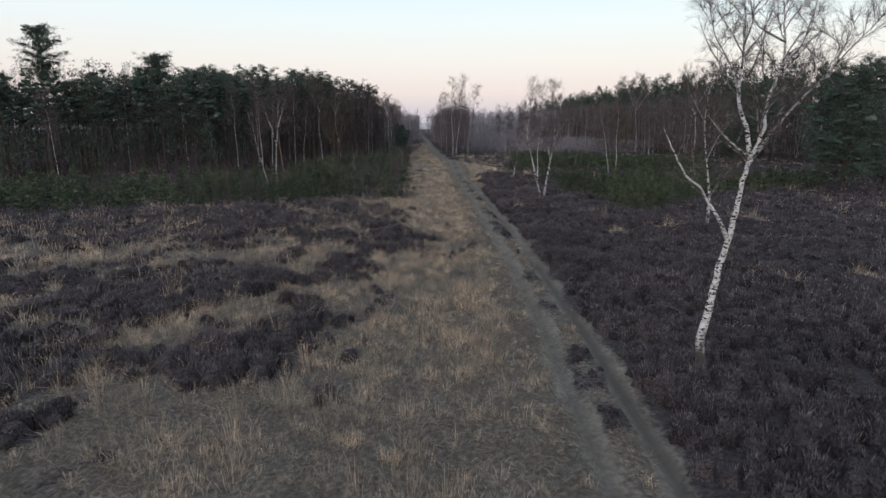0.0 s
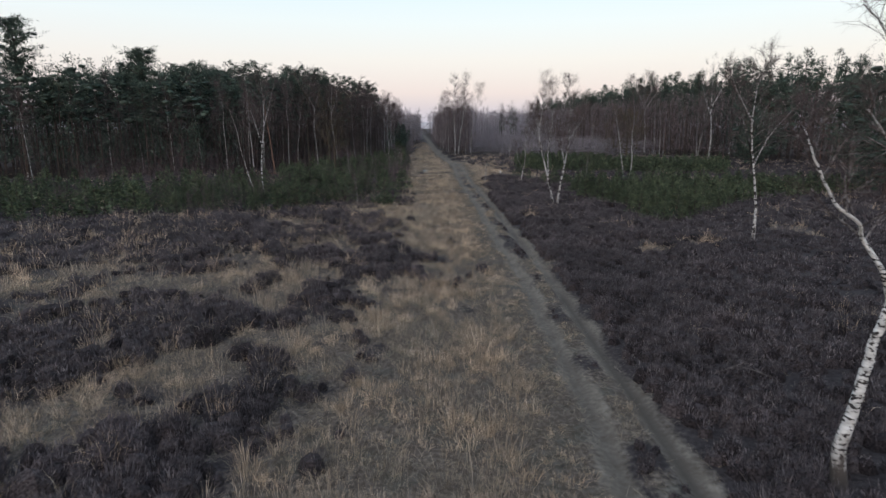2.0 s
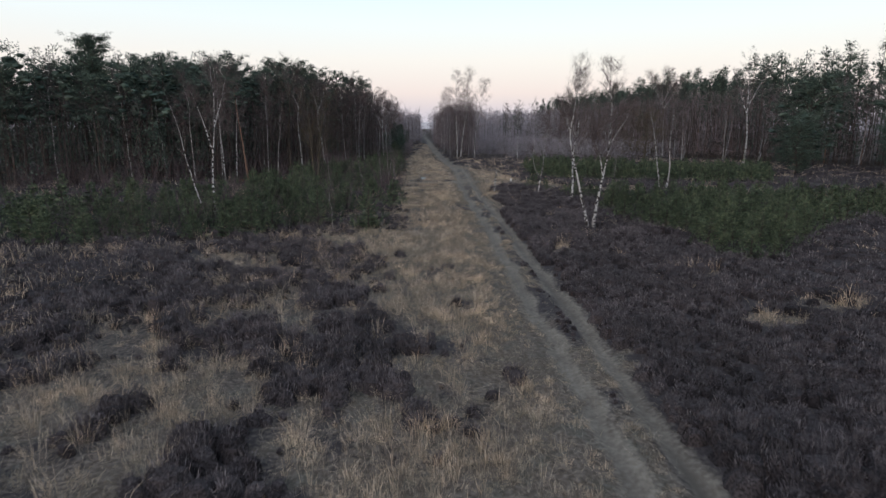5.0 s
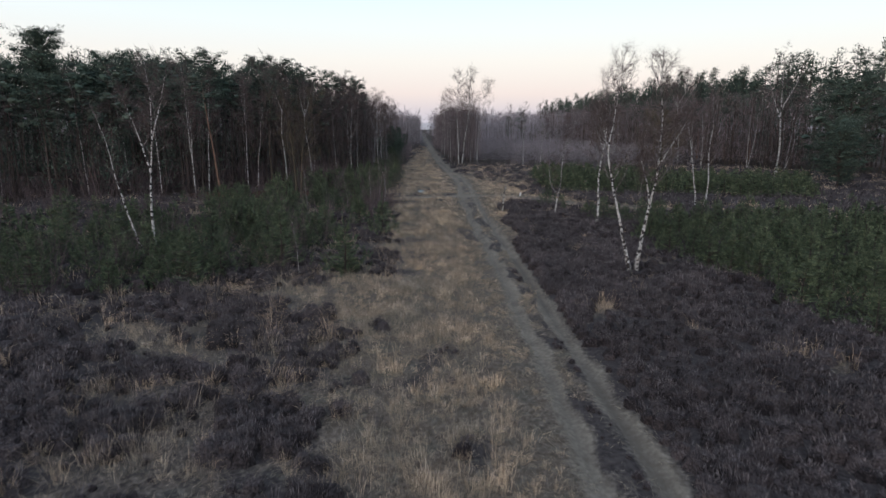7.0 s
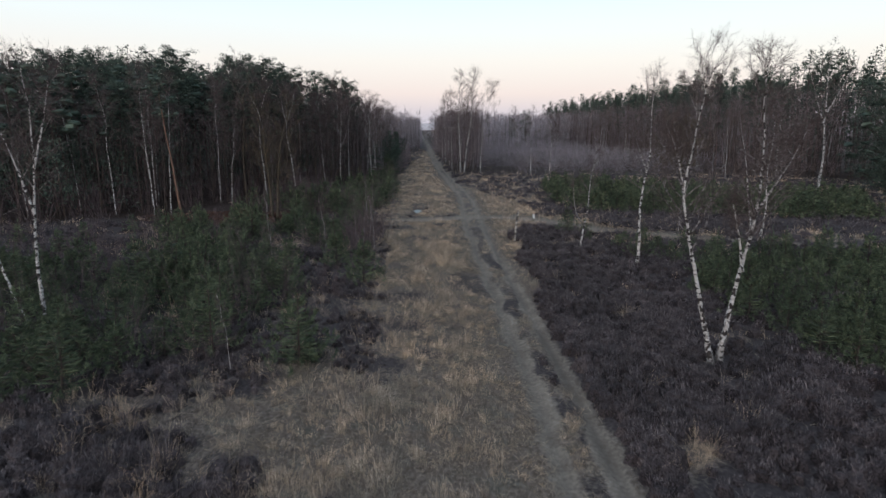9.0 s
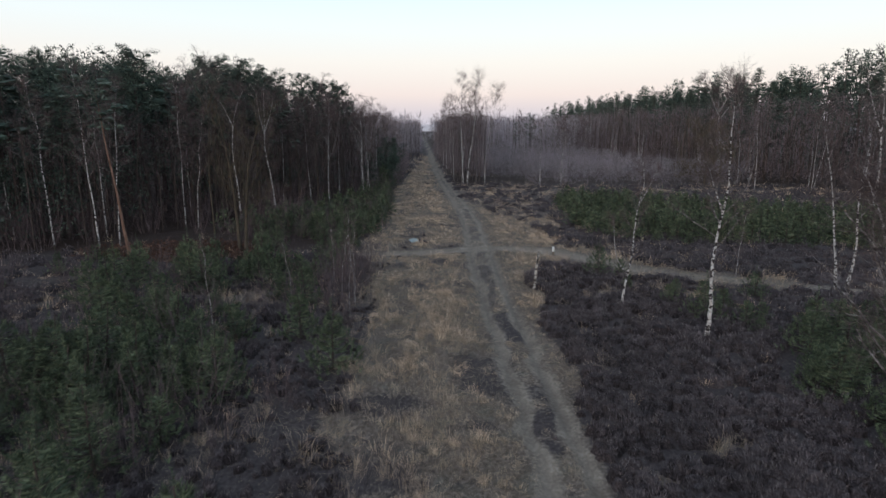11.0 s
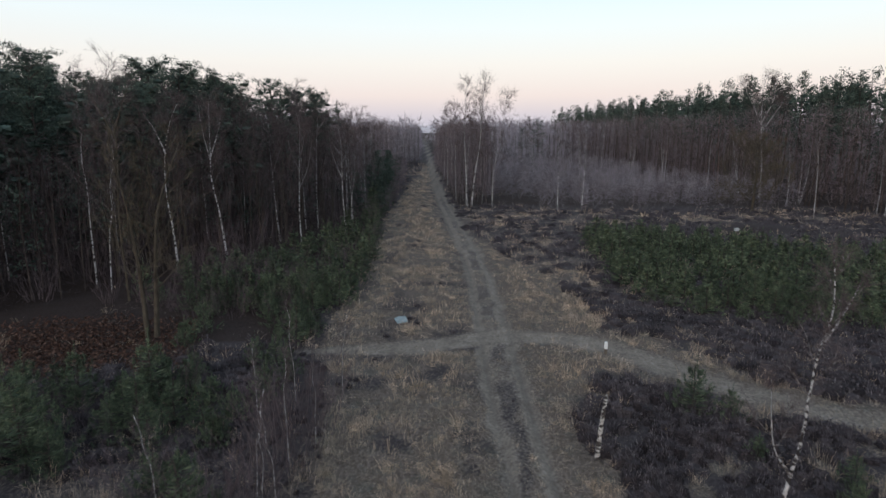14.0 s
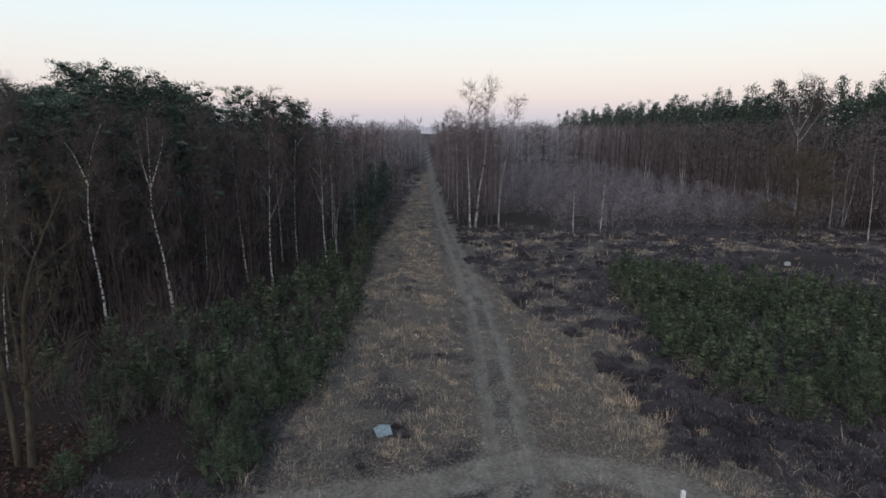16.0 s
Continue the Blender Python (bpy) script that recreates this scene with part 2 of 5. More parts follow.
def cover(x, y):
    """Weights of sand, straw grass, leaf litter; what is left is heath."""
    x, y = np.asarray(x, float), np.asarray(y, float)
    d = x - track_x(y) + (smooth(x, y, 1.6, 3) * 0.65 + smooth(x, y, 0.8, 8) * 0.35 - 0.5) * 0.6
    c = cross_gap(x, y) + (smooth(x, y, 1.8, 4) * 0.65 + smooth(x, y, 0.9, 6) * 0.35 - 0.5) * 0.5
    fade = np.interp(x, (-9, -5.5, 1, 8, 15, 34), (0.1, 0.75, 0.95, 0.9, 0.68, 0.5))
    half = np.interp(y, (0, 50, 68, 80, 95, 110), (0.84, 0.84, 0.86, 1.02, 0.96, 0.88))
    sand = np.clip((half - np.abs(d)) / 0.5 + 0.5, 0, 1)
    sand = sand * np.where(c > 0.9, np.interp(y, (60, 70, 92, 112), (1, 0.72, 0.72, 0.95)) + 0.28 * np.exp(-((np.abs(d) - 0.74) / 0.24) ** 2), 1)
    sand = np.maximum(np.clip(sand, 0, 1), fade * np.clip((np.interp(x, (-5, -1, 7, 14), (0.5, 0.85, 0.95, 0.72)) - c) / 0.55 + 0.5, 0, 1))
    ridge = np.clip((0.33 - np.abs(d)) / 0.15 + 0.5, 0, 1) * np.interp(y, (66, 80), (1, 0.5)) * np.clip((smooth(x, y, 1.3, 11) * 0.7 + smooth(x, y, 0.7, 19) * 0.3 - 0.4) / 0.1, 0.72, 1)
    sand = sand * (1 - ridge * (c > 1.2))
    n, fine_n, tuft_n = rough(x, y, 4.0, 1), rough(x, y, 1.3, 15), rough(x, y, 0.6, 29)
    strip = np.interp(y, (5, 12, 18, 26, 29, 34, 38, 46, 60, 80, 130), (-6.0, -5.2, -3.8, -3.6, -1.4, -0.8, -2.8, -3.4, -3.7, -5.2, -7))
    left = np.clip((x - strip) / 3.2 + (n - 0.5) * 1.8 + (fine_n - 0.5) * 3.0 + (tuft_n - 0.5) * 2.2 + 0.5, 0.04, 0.97)
    patch = np.clip((rough(x, y, 2.6, 2) * 0.5 + fine_n * 0.5 - 0.48) / 0.13 + 0.3, 0, 1) * np.interp(y, (22, 26, 31, 36, 40), (1.0, 0.95, 0.5, 0.5, 0.8))
    patch = patch * np.where(y > 33, np.interp(x, (-13, -6), (0.35, 1)), 1)
    left = np.maximum(left, patch)
    left = np.where(y > scrub_line(x), np.clip(left * 0.2 + (n - 0.5) * 1.0, 0, 0.35), left)
    lane = (x > -6.5) & (y > 56) & (x > np.interp(y, (56, 70, 84, 120), (-3.4, -3.6, -6.2, -8)))
    left = np.where(lane, np.clip(0.88 + (n - 0.5) * 1.3 + (fine_n - 0.5) * 2.4, 0.2, 1), left)
    wide = np.interp(y, (0, 55, 62, 76, 83, 88, 94, 102, 112, 140), (0.0, 0.0, 1.3, 2.0, 5.0, 5.8, 5.2, 3.0, 0.9, 0.6))
    right = np.clip((wide + 1.0 - d) / 0.8 * (wide > 0.2) + (n - 0.66) * 2.5 + (fine_n - 0.5) * 1.6, 0, 1) * (wide > 0.2)
    right = np.maximum(right, np.clip((np.interp(x, (6, 9, 12, 15, 18), (3.3, 2.8, 3.2, 2.4, 1.6)) - c) / 1.6 + (n - 0.5) * 2.0 + (fine_n - 0.5) * 2, 0, 1) * (y > 60))
    right = np.maximum(right, np.clip((fine_n * 0.6 + n * 0.4 - np.interp(y, (0, 20, 40, 60, 90, 100), (0.7, 0.7, 0.67, 0.66, 0.63, 0.64))) / 0.05 + 0.3, 0, 1))
    right = np.maximum(right, np.clip(0.5 - np.abs(y - 127 - (n - 0.5) * 18) / 9 + (fine_n - 0.5) * 2.4, 0, 0.5) * (x > 5))
    right = right * np.where((x > 9) & (y > 77) & (y < 97) & (c > 1.5), np.clip(1.4 - (x - 9) * 0.35, 0.2, 1), 1)
    grass = np.where(d < 0, left, right)
    grass = np.maximum(grass, np.clip((y - 84) / 8, 0, 1) * np.clip(np.where(d < 0, 0.74, np.interp(d, (1, 6, 9), (0.8, 0.4, 0.1)) * np.interp(y, (100, 112), (1, 0.45))) + (fine_n - 0.5) * 1.8, 0.05, 0.9) * np.clip((x - np.interp(y, (84, 96, 106, 120), (-6.6, -7.2, -6.8, -8))) / 0.8, 0, 1))
    grass = np.where((np.abs(d) < 0.5) & (c > 1.2), np.clip((smooth(x, y, 0.9, 17) * 0.7 + smooth(x, y, 2.6, 18) * 0.3 - 0.47) * 6, 0, 1), grass)
    spot = np.clip((1 - np.hypot((x + 17.8) / 8.6, (y - 82.6) / 4.8)) * 2 + (n - 0.5) * 2, 0, 1) * ((cross_gap(x, y) > 1.0) | (x < -9.5))
    inside = np.maximum(np.clip(left_wood(x, y) / 3 + (n - 0.5), 0, 1), np.clip(right_wood(x, y) / 4, 0, 1))
    brushy = np.clip((np.interp(y, (82, 86, 92, 98, 106), (-6.6, -8.0, -7.6, -7.0, -6.6)) - x) / 1.2 + (n - 0.5), 0, 1) * (y > 83) * np.clip((126 - y) / 8, 0, 1)
    inside = np.maximum(inside, 0.85 * brushy * (cross_gap(x, y) > 1.2))
    inside = np.maximum(inside, np.clip((y - 134) / 4, 0, 1) * (x > track_x(y) + 1.6))
    inside = np.maximum(inside, np.clip(1 - np.hypot((x - 31) / 8, (y - 117) / 5), 0, 1))
    return sand, grass * (1 - inside), np.maximum(spot, inside), spot


def rut_of(x, y):
    """Damp, packed wheel lines in the track."""
    d = x - track_x(y)
    return np.where(d > 0, np.interp(y, (50, 70), (1.15, 1)), np.interp(y, (50, 70), (0.7, 1))) * np.interp(y, (16, 30, 55, 75), (0.85, 0.7, 0.65, 0.55)) * np.exp(-((np.abs(d) - np.interp(y, (60, 80), (0.6, 0.74)) - 0.16 * (smooth(x * 0, y, 9.0, 41) - 0.5)) / np.interp(y, (50, 75), (0.22, 0.17))) ** 2) * np.clip(rough(x, y, 3.5, 40) * 2.4 - 0.35, 0.25, 1)


def height(x, y):
    d = x - track_x(y)
    z = (rough(x, y, 3.0, 12) - 0.5) * 0.22 + (smooth(x, y, 0.9, 13) - 0.5) * 0.07
    near = np.clip((1.8 - np.abs(d)) / 0.8, 0, 1)
    z = z * (1 - 0.85 * near)
    z = z - 0.13 * np.exp(-((np.abs(d) - np.interp(y, (60, 80), (0.6, 0.74))) / 0.22) ** 2) - 0.03 * near
    c = cross_gap(x, y)
    z = z * (1 - 0.7 * np.clip((1.6 - c) / 0.8, 0, 1)) - 0.05 * np.clip((1.2 - c) / 0.6, 0, 1)
    return z * np.clip((400 - np.hypot(x, y)) / 200, 0, 1)


def mesh_of(name, v, tri, mat, flat=True):
    """A mesh from arrays of corners and triangles."""
    me = bpy.data.meshes.new(name)
    v, tri = np.asarray(v, np.float32), np.asarray(tri, np.int32)
    me.vertices.add(len(v))
    me.vertices.foreach_set("co", v.ravel())
    me.loops.add(tri.size)
    me.loops.foreach_set("vertex_index", tri.ravel())
    me.polygons.add(len(tri))
    me.polygons.foreach_set("loop_start", np.arange(0, tri.size, 3, dtype=np.int32))
    me.polygons.foreach_set("use_smooth", np.full(len(tri), not flat))
    me.update(calc_edges=True)
    me.materials.append(mat)
    return me


# ---- ground ----
def spaced(lo, hi, step, far_lo, far_hi):
    mid = np.arange(lo, hi + step / 2, step)
    up, s = [hi], step
    while up[-1] < far_hi:
        s *= 1.22
        up.append(up[-1] + s)
    dn, s = [lo], step
    while dn[-1] > far_lo:
        s *= 1.22
        dn.append(dn[-1] - s)
    return np.concatenate((dn[:0:-1], mid, up[1:]))


gx, gy = spaced(-27, 27, 0.45, -3500, 3500), np.concatenate((spaced(4, 89.5, 0.28, -800, 0), spaced(90, 132, 0.5, 200, 4500)))
gx = np.sort(np.concatenate((gx[(gx < -2.5) | (gx > 5.5)], np.arange(-2.5, 5.51, 0.13))))
GX, GY = np.meshgrid(gx, gy)
gv = np.stack((GX.ravel(), GY.ravel(), height(GX, GY).ravel()), 1)
w, h = len(gx), len(gy)
q = (np.arange(h - 1)[:, None] * w + np.arange(w - 1)[None]).ravel()
gt = np.concatenate((np.stack((q, q + 1, q + w + 1), 1), np.stack((q, q + w + 1, q + w), 1)))
SOIL, nt, b = base_mat("heath_soil", 0.95)
at = nt.nodes.new("ShaderNodeAttribute")
at.attribute_name = "cover"
sp = nt.nodes.new("ShaderNodeSeparateColor")
nt.links.new(at.outputs["Color"], sp.inputs[0])
geo = nt.nodes.new("ShaderNodeNewGeometry")
fine = noise_node(nt, 9, 9, geo.outputs["Position"])
mid_n = noise_node(nt, 1.3, 6, geo.outputs["Position"])
peat = ramp_node(nt, ((0.3, (0.026, 0.0215, 0.022)), (0.7, (0.072, 0.06, 0.058))))
straw = ramp_node(nt, ((0.25, (0.045, 0.036, 0.03)), (0.5, (0.115, 0.092, 0.075)), (0.75, (0.22, 0.178, 0.146))))
moss = ramp_node(nt, ((0.3, (0.058, 0.052, 0.042)), (0.7, (0.14, 0.127, 0.106))))
sandc = ramp_node(nt, ((0.25, (0.13, 0.107, 0.085)), (0.5, (0.183, 0.155, 0.127)), (0.75, (0.255, 0.222, 0.186))))
# leaf litter, with the canopy's shade darkened into its colour
leaf = ramp_node(nt, ((0.3, (0.017, 0.0115, 0.0095)), (0.7, (0.046, 0.031, 0.025))))
for r in (peat, straw, sandc, leaf):
    nt.links.new(fine.outputs[0], r.inputs[0])
nt.links.new(fine.outputs[0], moss.inputs[0])
mf = ramp_node(nt, ((0.5, (0, 0, 0)), (0.65, (1, 1, 1))))
nt.links.new(mid_n.outputs[0], mf.inputs[0])
def ragged(weight, soft=0.22, amount=1.0):
    sub = nt.nodes.new("ShaderNodeMath")
    sub.operation = "MULTIPLY_ADD"
    nt.links.new(fine.outputs[0], sub.inputs[0])
    sub.inputs[1].default_value = amount
    nt.links.new(weight, sub.inputs[2])
    out = nt.nodes.new("ShaderNodeMapRange")
    out.inputs[1].default_value, out.inputs[2].default_value = 0.5 + amount / 2 - soft, 0.5 + amount / 2 + soft
    nt.links.new(sub.outputs[0], out.inputs[0])
    return out.outputs[0]


straw2 = mix_node(nt, straw.outputs[0], moss.outputs[0], mf.outputs[0])
col = mix_node(nt, peat.outputs[0], straw2, ragged(sp.outputs[1], 0.3))
col = mix_node(nt, col, leaf.outputs[0], sp.outputs[2])
pale = ramp_node(nt, ((0.35, (0.8, 0.79, 0.78)), (0.65, (1.12, 1.12, 1.12))))
nt.links.new(mid_n.outputs[0], pale.inputs[0])
sand2 = mix_node(nt, sandc.outputs[0], pale.outputs[0], 1.0, "MULTIPLY")
damp = nt.nodes.new("ShaderNodeMath")
damp.operation = "MULTIPLY"
damp.inputs[1].default_value = 0.95
nt.links.new(at.outputs["Alpha"], damp.inputs[0])
sand2 = mix_node(nt, sand2, (0.078, 0.066, 0.055), damp.outputs[0])
col = mix_node(nt, col, sand2, ragged(sp.outputs[0], 0.34, 0.7))
nt.links.new(col, b.inputs["Base Color"])
bp = nt.nodes.new("ShaderNodeBump")
bp.inputs["Strength"].default_value, bp.inputs["Distance"].default_value = 0.6, 0.05
firm = nt.nodes.new("ShaderNodeMapRange")
firm.inputs[3].default_value, firm.inputs[4].default_value = 0.6, 0.1
nt.links.new(sp.outputs[0], firm.inputs[0])
nt.links.new(firm.outputs[0], bp.inputs["Strength"])
nt.links.new(fine.outputs[0], bp.inputs["Height"])
nt.links.new(bp.outputs[0], b.inputs["Normal"])
me = mesh_of("ground", gv, gt, SOIL, False)
s_, g_, l_, _ = cover(gv[:, 0], gv[:, 1])
ca = me.color_attributes.new("cover", "FLOAT_COLOR", "POINT")
ca.data.foreach_set("color", np.stack((s_, g_, l_, rut_of(gv[:, 0], gv[:, 1])), 1).astype(np.float32).ravel())
ground = tagged(new("ground", me), "flat heath with a rutted sandy track and a crossing path", "heath ground", kind="structure")


# ---- building plants ----
def unit(v):
    return v / np.maximum(np.linalg.norm(v, axis=-1, keepdims=True), 1e-9)


def blades(foot, way, width, r):
    """Thin tapering leaves: one triangle each."""
    side = unit(np.cross(way, r.normal(size=foot.shape))) * (width / 2)[:, None]
    v = np.stack((foot - side, foot + side, foot + way), 1).reshape(-1, 3)
    return v, np.arange(len(v)).reshape(-1, 3)


def diamonds(foot, way, width, r, belly=0.6):
    """Leafy sprigs, widest above the middle: two triangles each."""
    side = unit(np.cross(way, r.normal(size=foot.shape))) * (width / 2)[:, None]
    m = foot + way * belly
    v = np.stack((foot, m + side, foot + way, m - side), 1).reshape(-1, 3)
    k = np.arange(len(foot))[:, None] * 4
    return v, np.concatenate((k + np.array([[0, 1, 2]]), k + np.array([[0, 2, 3]])), 1).reshape(-1, 3)


def arched(foot, way, width, droop, r):
    """Stalks that rise and bow over: two triangles each, kinked at mid-length."""
    side = unit(np.cross(way, r.normal(size=foot.shape))) * (width / 2)[:, None]
    ln = np.linalg.norm(way, axis=1)
    m = foot + way * 0.55
    over = way * np.array((1.0, 1.0, 0.0))
    tip = m + way * 0.45 + over * (droop * 0.9)[:, None] - np.stack((ln * 0, ln * 0, ln * droop * 0.38), 1)
    v = np.stack((foot, m + side, tip, m - side), 1).reshape(-1, 3)
    k = np.arange(len(foot))[:, None] * 4
    return v, np.concatenate((k + np.array([[0, 1, 3]]), k + np.array([[1, 2, 3]])), 1).reshape(-1, 3)


class Pile:
    """Collects corners and triangles of one mesh."""

    def __init__(self):
        self.v, self.t, self.n = [], [], 0

    def add(self, v, t):
        self.v.append(np.asarray(v, float))
        self.t.append(np.asarray(t) + self.n)
        self.n += len(v)

    def tube(self, pts, radii, sides=6, tip=True):
        pts, radii = np.asarray(pts, float), np.asarray(radii, float)
        n = len(pts)
        tan = unit(np.gradient(pts, axis=0))
        ref = np.array((0.31, 0.95, 0.05)) if abs(tan[0][1]) < 0.9 else np.array((1.0, 0.1, 0))
        a = unit(np.cross(tan, ref))
        c = np.cross(tan, a)
        ang = np.linspace(0, 2 * math.pi, sides, endpoint=False)
        ring = pts[:, None] + radii[:, None, None] * (np.cos(ang)[None, :, None] * a[:, None] + np.sin(ang)[None, :, None] * c[:, None])
        i = np.arange(n - 1)[:, None] * sides
        j, k = np.arange(sides)[None], (np.arange(sides) + 1)[None] % sides
        t = np.concatenate((np.stack((i + j, i + k, i + sides + k), -1).reshape(-1, 3), np.stack((i + j, i + sides + k, i + sides + j), -1).reshape(-1, 3)))
        self.add(ring.reshape(-1, 3), t)
        if tip:
            self.t.append(np.stack((np.full(sides - 2, self.n - sides), self.n - sides + np.arange(1, sides - 1), self.n - sides + np.arange(2, sides)), 1))

    def join(self, other):
        """Takes in another pile, as a second material."""
        self.split = sum(len(t) for t in self.t)
        v, t = np.concatenate(other.v), np.concatenate(other.t)
        self.add(v, t)
        return self

    def two(self, name, mat, second):
        me = mesh_of(name, np.concatenate(self.v), np.concatenate(self.t), mat)
        me.materials.append(second)
        index = np.zeros(len(me.polygons), np.int32)
        index[self.split:] = 1
        me.polygons.foreach_set("material_index", index)
        return me

    def mesh(self, name, mat, flat=True):
        return mesh_of(name, np.concatenate(self.v), np.concatenate(self.t), mat, flat)


def part(name, mesh, parent, label=""):
    ob = new(name, mesh)
    ob.parent = parent
    if label:
        tagged(ob, label)
    return ob


def curve(pts, n):
    """A smooth line of n points through the given ones."""
    pts = np.asarray(pts, float)
    s = np.concatenate(([0], np.cumsum(np.linalg.norm(np.diff(pts, axis=0), axis=1))))
    m = np.gradient(pts, s, axis=0)
    u = np.linspace(0, s[-1], n)
    i = np.clip(np.searchsorted(s, u, side="right") - 1, 0, len(s) - 2)
    hh = (s[i + 1] - s[i])[:, None]
    k = ((u - s[i]) / (s[i + 1] - s[i]))[:, None]
    return ((2 * k**3 - 3 * k**2 + 1) * pts[i] + (k**3 - 2 * k**2 + k) * hh * m[i] + (-2 * k**3 + 3 * k**2) * pts[i + 1] + (k**3 - k**2) * hh * m[i + 1])


def wander(start, way, length, n, r, wobble=0.15, lift=0.0):
    """A crooked line that sets off along way; lift bends it up (or down)."""
    pts, d = [np.asarray(start, float)], unit(np.asarray(way, float))
    for _ in range(n):
        d = unit(d + r.normal(size=3) * wobble + np.array((0, 0, lift)))
        pts.append(pts[-1] + d * length / n)
    return np.array(pts)


def twigs_on(pile, line, count, length, width, r, lift=0.3, start=0.3):
    """Fine twigs off a line, each with side shoots."""
    k = start + (1 - start) * r.random(count)
    n = len(line) - 1
    i = np.minimum((k * n).astype(int), n - 1)
    foot = line[i] + (line[i + 1] - line[i]) * (k * n - i)[:, None]
    along = unit(line[i + 1] - line[i])
    way = unit(along * 0.9 + r.normal(size=(count, 3)) * 0.55 + np.array((0, 0, lift)))
    ln = length * (0.5 + r.random(count))
    tipv = way * ln[:, None]
    pile.add(*blades(foot, tipv, np.full(count, width), r))
    for f in (0.3, 0.5, 0.7):
        w2 = unit(way + r.normal(size=(count, 3)) * 0.6) * (ln * (0.75 - f * 0.5))[:, None]
        pile.add(*blades(foot + tipv * f, w2, np.full(count, width * 0.8), r))


def birch_limbs(wood, fine, stem, radii, r, first=0.3, reach=0.26, count=22, fan=0.7, twig=0.5, thick=0.014, sub=4, n_tw=4, height_of=None):
    """Ascending birch limbs with branchlets and a haze of fine twigs on a stem."""
    n = len(stem) - 1
    tall = np.linalg.norm(stem[-1] - stem[0]) if height_of is None else height_of
    for b_i in range(count):
        k = first + (1 - first) * (b_i + r.random()) / count
        i = min(int(k * n), n - 1)
        p = stem[i] + (stem[i + 1] - stem[i]) * (k * n - i)
        a = b_i * 2.4 + r.random()
        way = np.array((math.cos(a) * fan, math.sin(a) * fan, 1.0 - 0.35 * (1 - k)))
        ln = tall * reach * (1.15 - 0.75 * k) * (0.7 + 0.6 * r.random())
        line = wander(p, way, ln, 4, r, 0.14, 0.03)
        r0 = min(radii[i] * 0.5, 0.007 + ln * 0.0095)
        wood.tube(line, np.linspace(r0, 0.3 * r0 + 0.004, 5), 4, False)
        for s_i in range(sub):
            m = 1 + int(r.random() * 3)
            w2 = unit(line[m + 1] - line[m]) + r.normal(size=3) * 0.5
            l2 = wander(line[m] + (line[m + 1] - line[m]) * r.random(), w2, ln * 0.45 * (0.6 + 0.6 * r.random()), 2, r, 0.15, 0.05)
            wood.tube(l2, (0.007, 0.005, 0.0035), 3, False)
            twigs_on(fine, l2, n_tw, twig, thick, r, 0.05, 0.15)
        twigs_on(fine, line, n_tw, twig, thick, r, 0.1, 0.4)
    twigs_on(fine, stem[-3:], n_tw * 4, twig * 0.7, thick, r, 0.3, 0.0)


def birch(r, tall, girth, lean=0.05, first=0.35, reach=0.24, count=20, stems=1, thick=0.014, sub=4, n_tw=4, bark=None):
    """A bare birch: pale trunk, ascending limbs, fine dark twigs."""
    tree = new("birch_tree")
    trunk, wood, fine = Pile(), Pile(), Pile()
    for s_i in range(stems):
        a = r.random() * 6.28 + s_i * 2.6
        ln = lean if stems == 1 else lean + 0.14
        pts = [(0.18 * math.cos(a) * (stems > 1), 0.18 * math.sin(a) * (stems > 1), -0.15)]
        for k in (0.12, 0.25, 0.4, 0.55, 0.7, 0.85, 1.0):
            o = ln * tall * (k ** (0.8 if stems > 1 else 1.3))
            pts.append((pts[0][0] + math.cos(a) * o + r.normal() * 0.012 * tall * k, pts[0][1] + math.sin(a) * o + r.normal() * 0.012 * tall * k, tall * k * (1 - 0.1 * s_i)))
        stem = curve(pts, 13)
        kk = np.linspace(0, 1, 13)
        rad = girth * (1 - 0.92 * kk ** 0.9) * (1 + 0.35 * np.exp(-kk * 22))
        trunk.tube(stem, np.maximum(rad, 0.008), 7)
        birch_limbs(wood, fine, stem, rad, r, first, reach, count, 0.6, 0.05 * tall, thick, sub, n_tw)
    part("trunk", trunk.mesh("birch_trunk", bark or BLOTCHED, False), tree, "" if bark else "white birch bark with dark marks")
    tagged(part("crown", wood.join(fine).two("birch_crown", BRANCHBARK if bark else CROWNBARK, TWIG), tree, "bare branches and fine brown twigs"), kind="stuff")
    return tree


GOLD = (1 + math.sqrt(5)) / 2
ICO = unit(np.array([(s, t * GOLD, 0) for s in (-1, 1) for t in (-1, 1)] + [(0, s, t * GOLD) for s in (-1, 1) for t in (-1, 1)] + [(t * GOLD, 0, s) for s in (-1, 1) for t in (-1, 1)]))
ICO_SIDE = np.min([np.linalg.norm(ICO[0] - c) for c in ICO[1:]]) * 1.01
ICO_TRI = np.array([(i, j, k) if np.dot(np.cross(ICO[j] - ICO[i], ICO[k] - ICO[i]), ICO[i]) > 0 else (i, k, j) for i, j, k in itertools.combinations(range(12), 3)
                    if max(np.linalg.norm(ICO[i] - ICO[j]), np.linalg.norm(ICO[j] - ICO[k]), np.linalg.norm(ICO[i] - ICO[k])) < ICO_SIDE])


def lumps(pile, c, rad, r):
    """Rough closed lumps, added to fill the hearts of dense needle crowns."""
    n = len(c)
    v = np.asarray(c, float)[:, None] + ICO[None] * (0.6 + 0.7 * r.random((n, 12, 1))) * np.asarray(rad, float)[:, None]
    pile.add(v.reshape(-1, 3), (np.arange(n)[:, None, None] * 12 + ICO_TRI[None]).reshape(-1, 3))


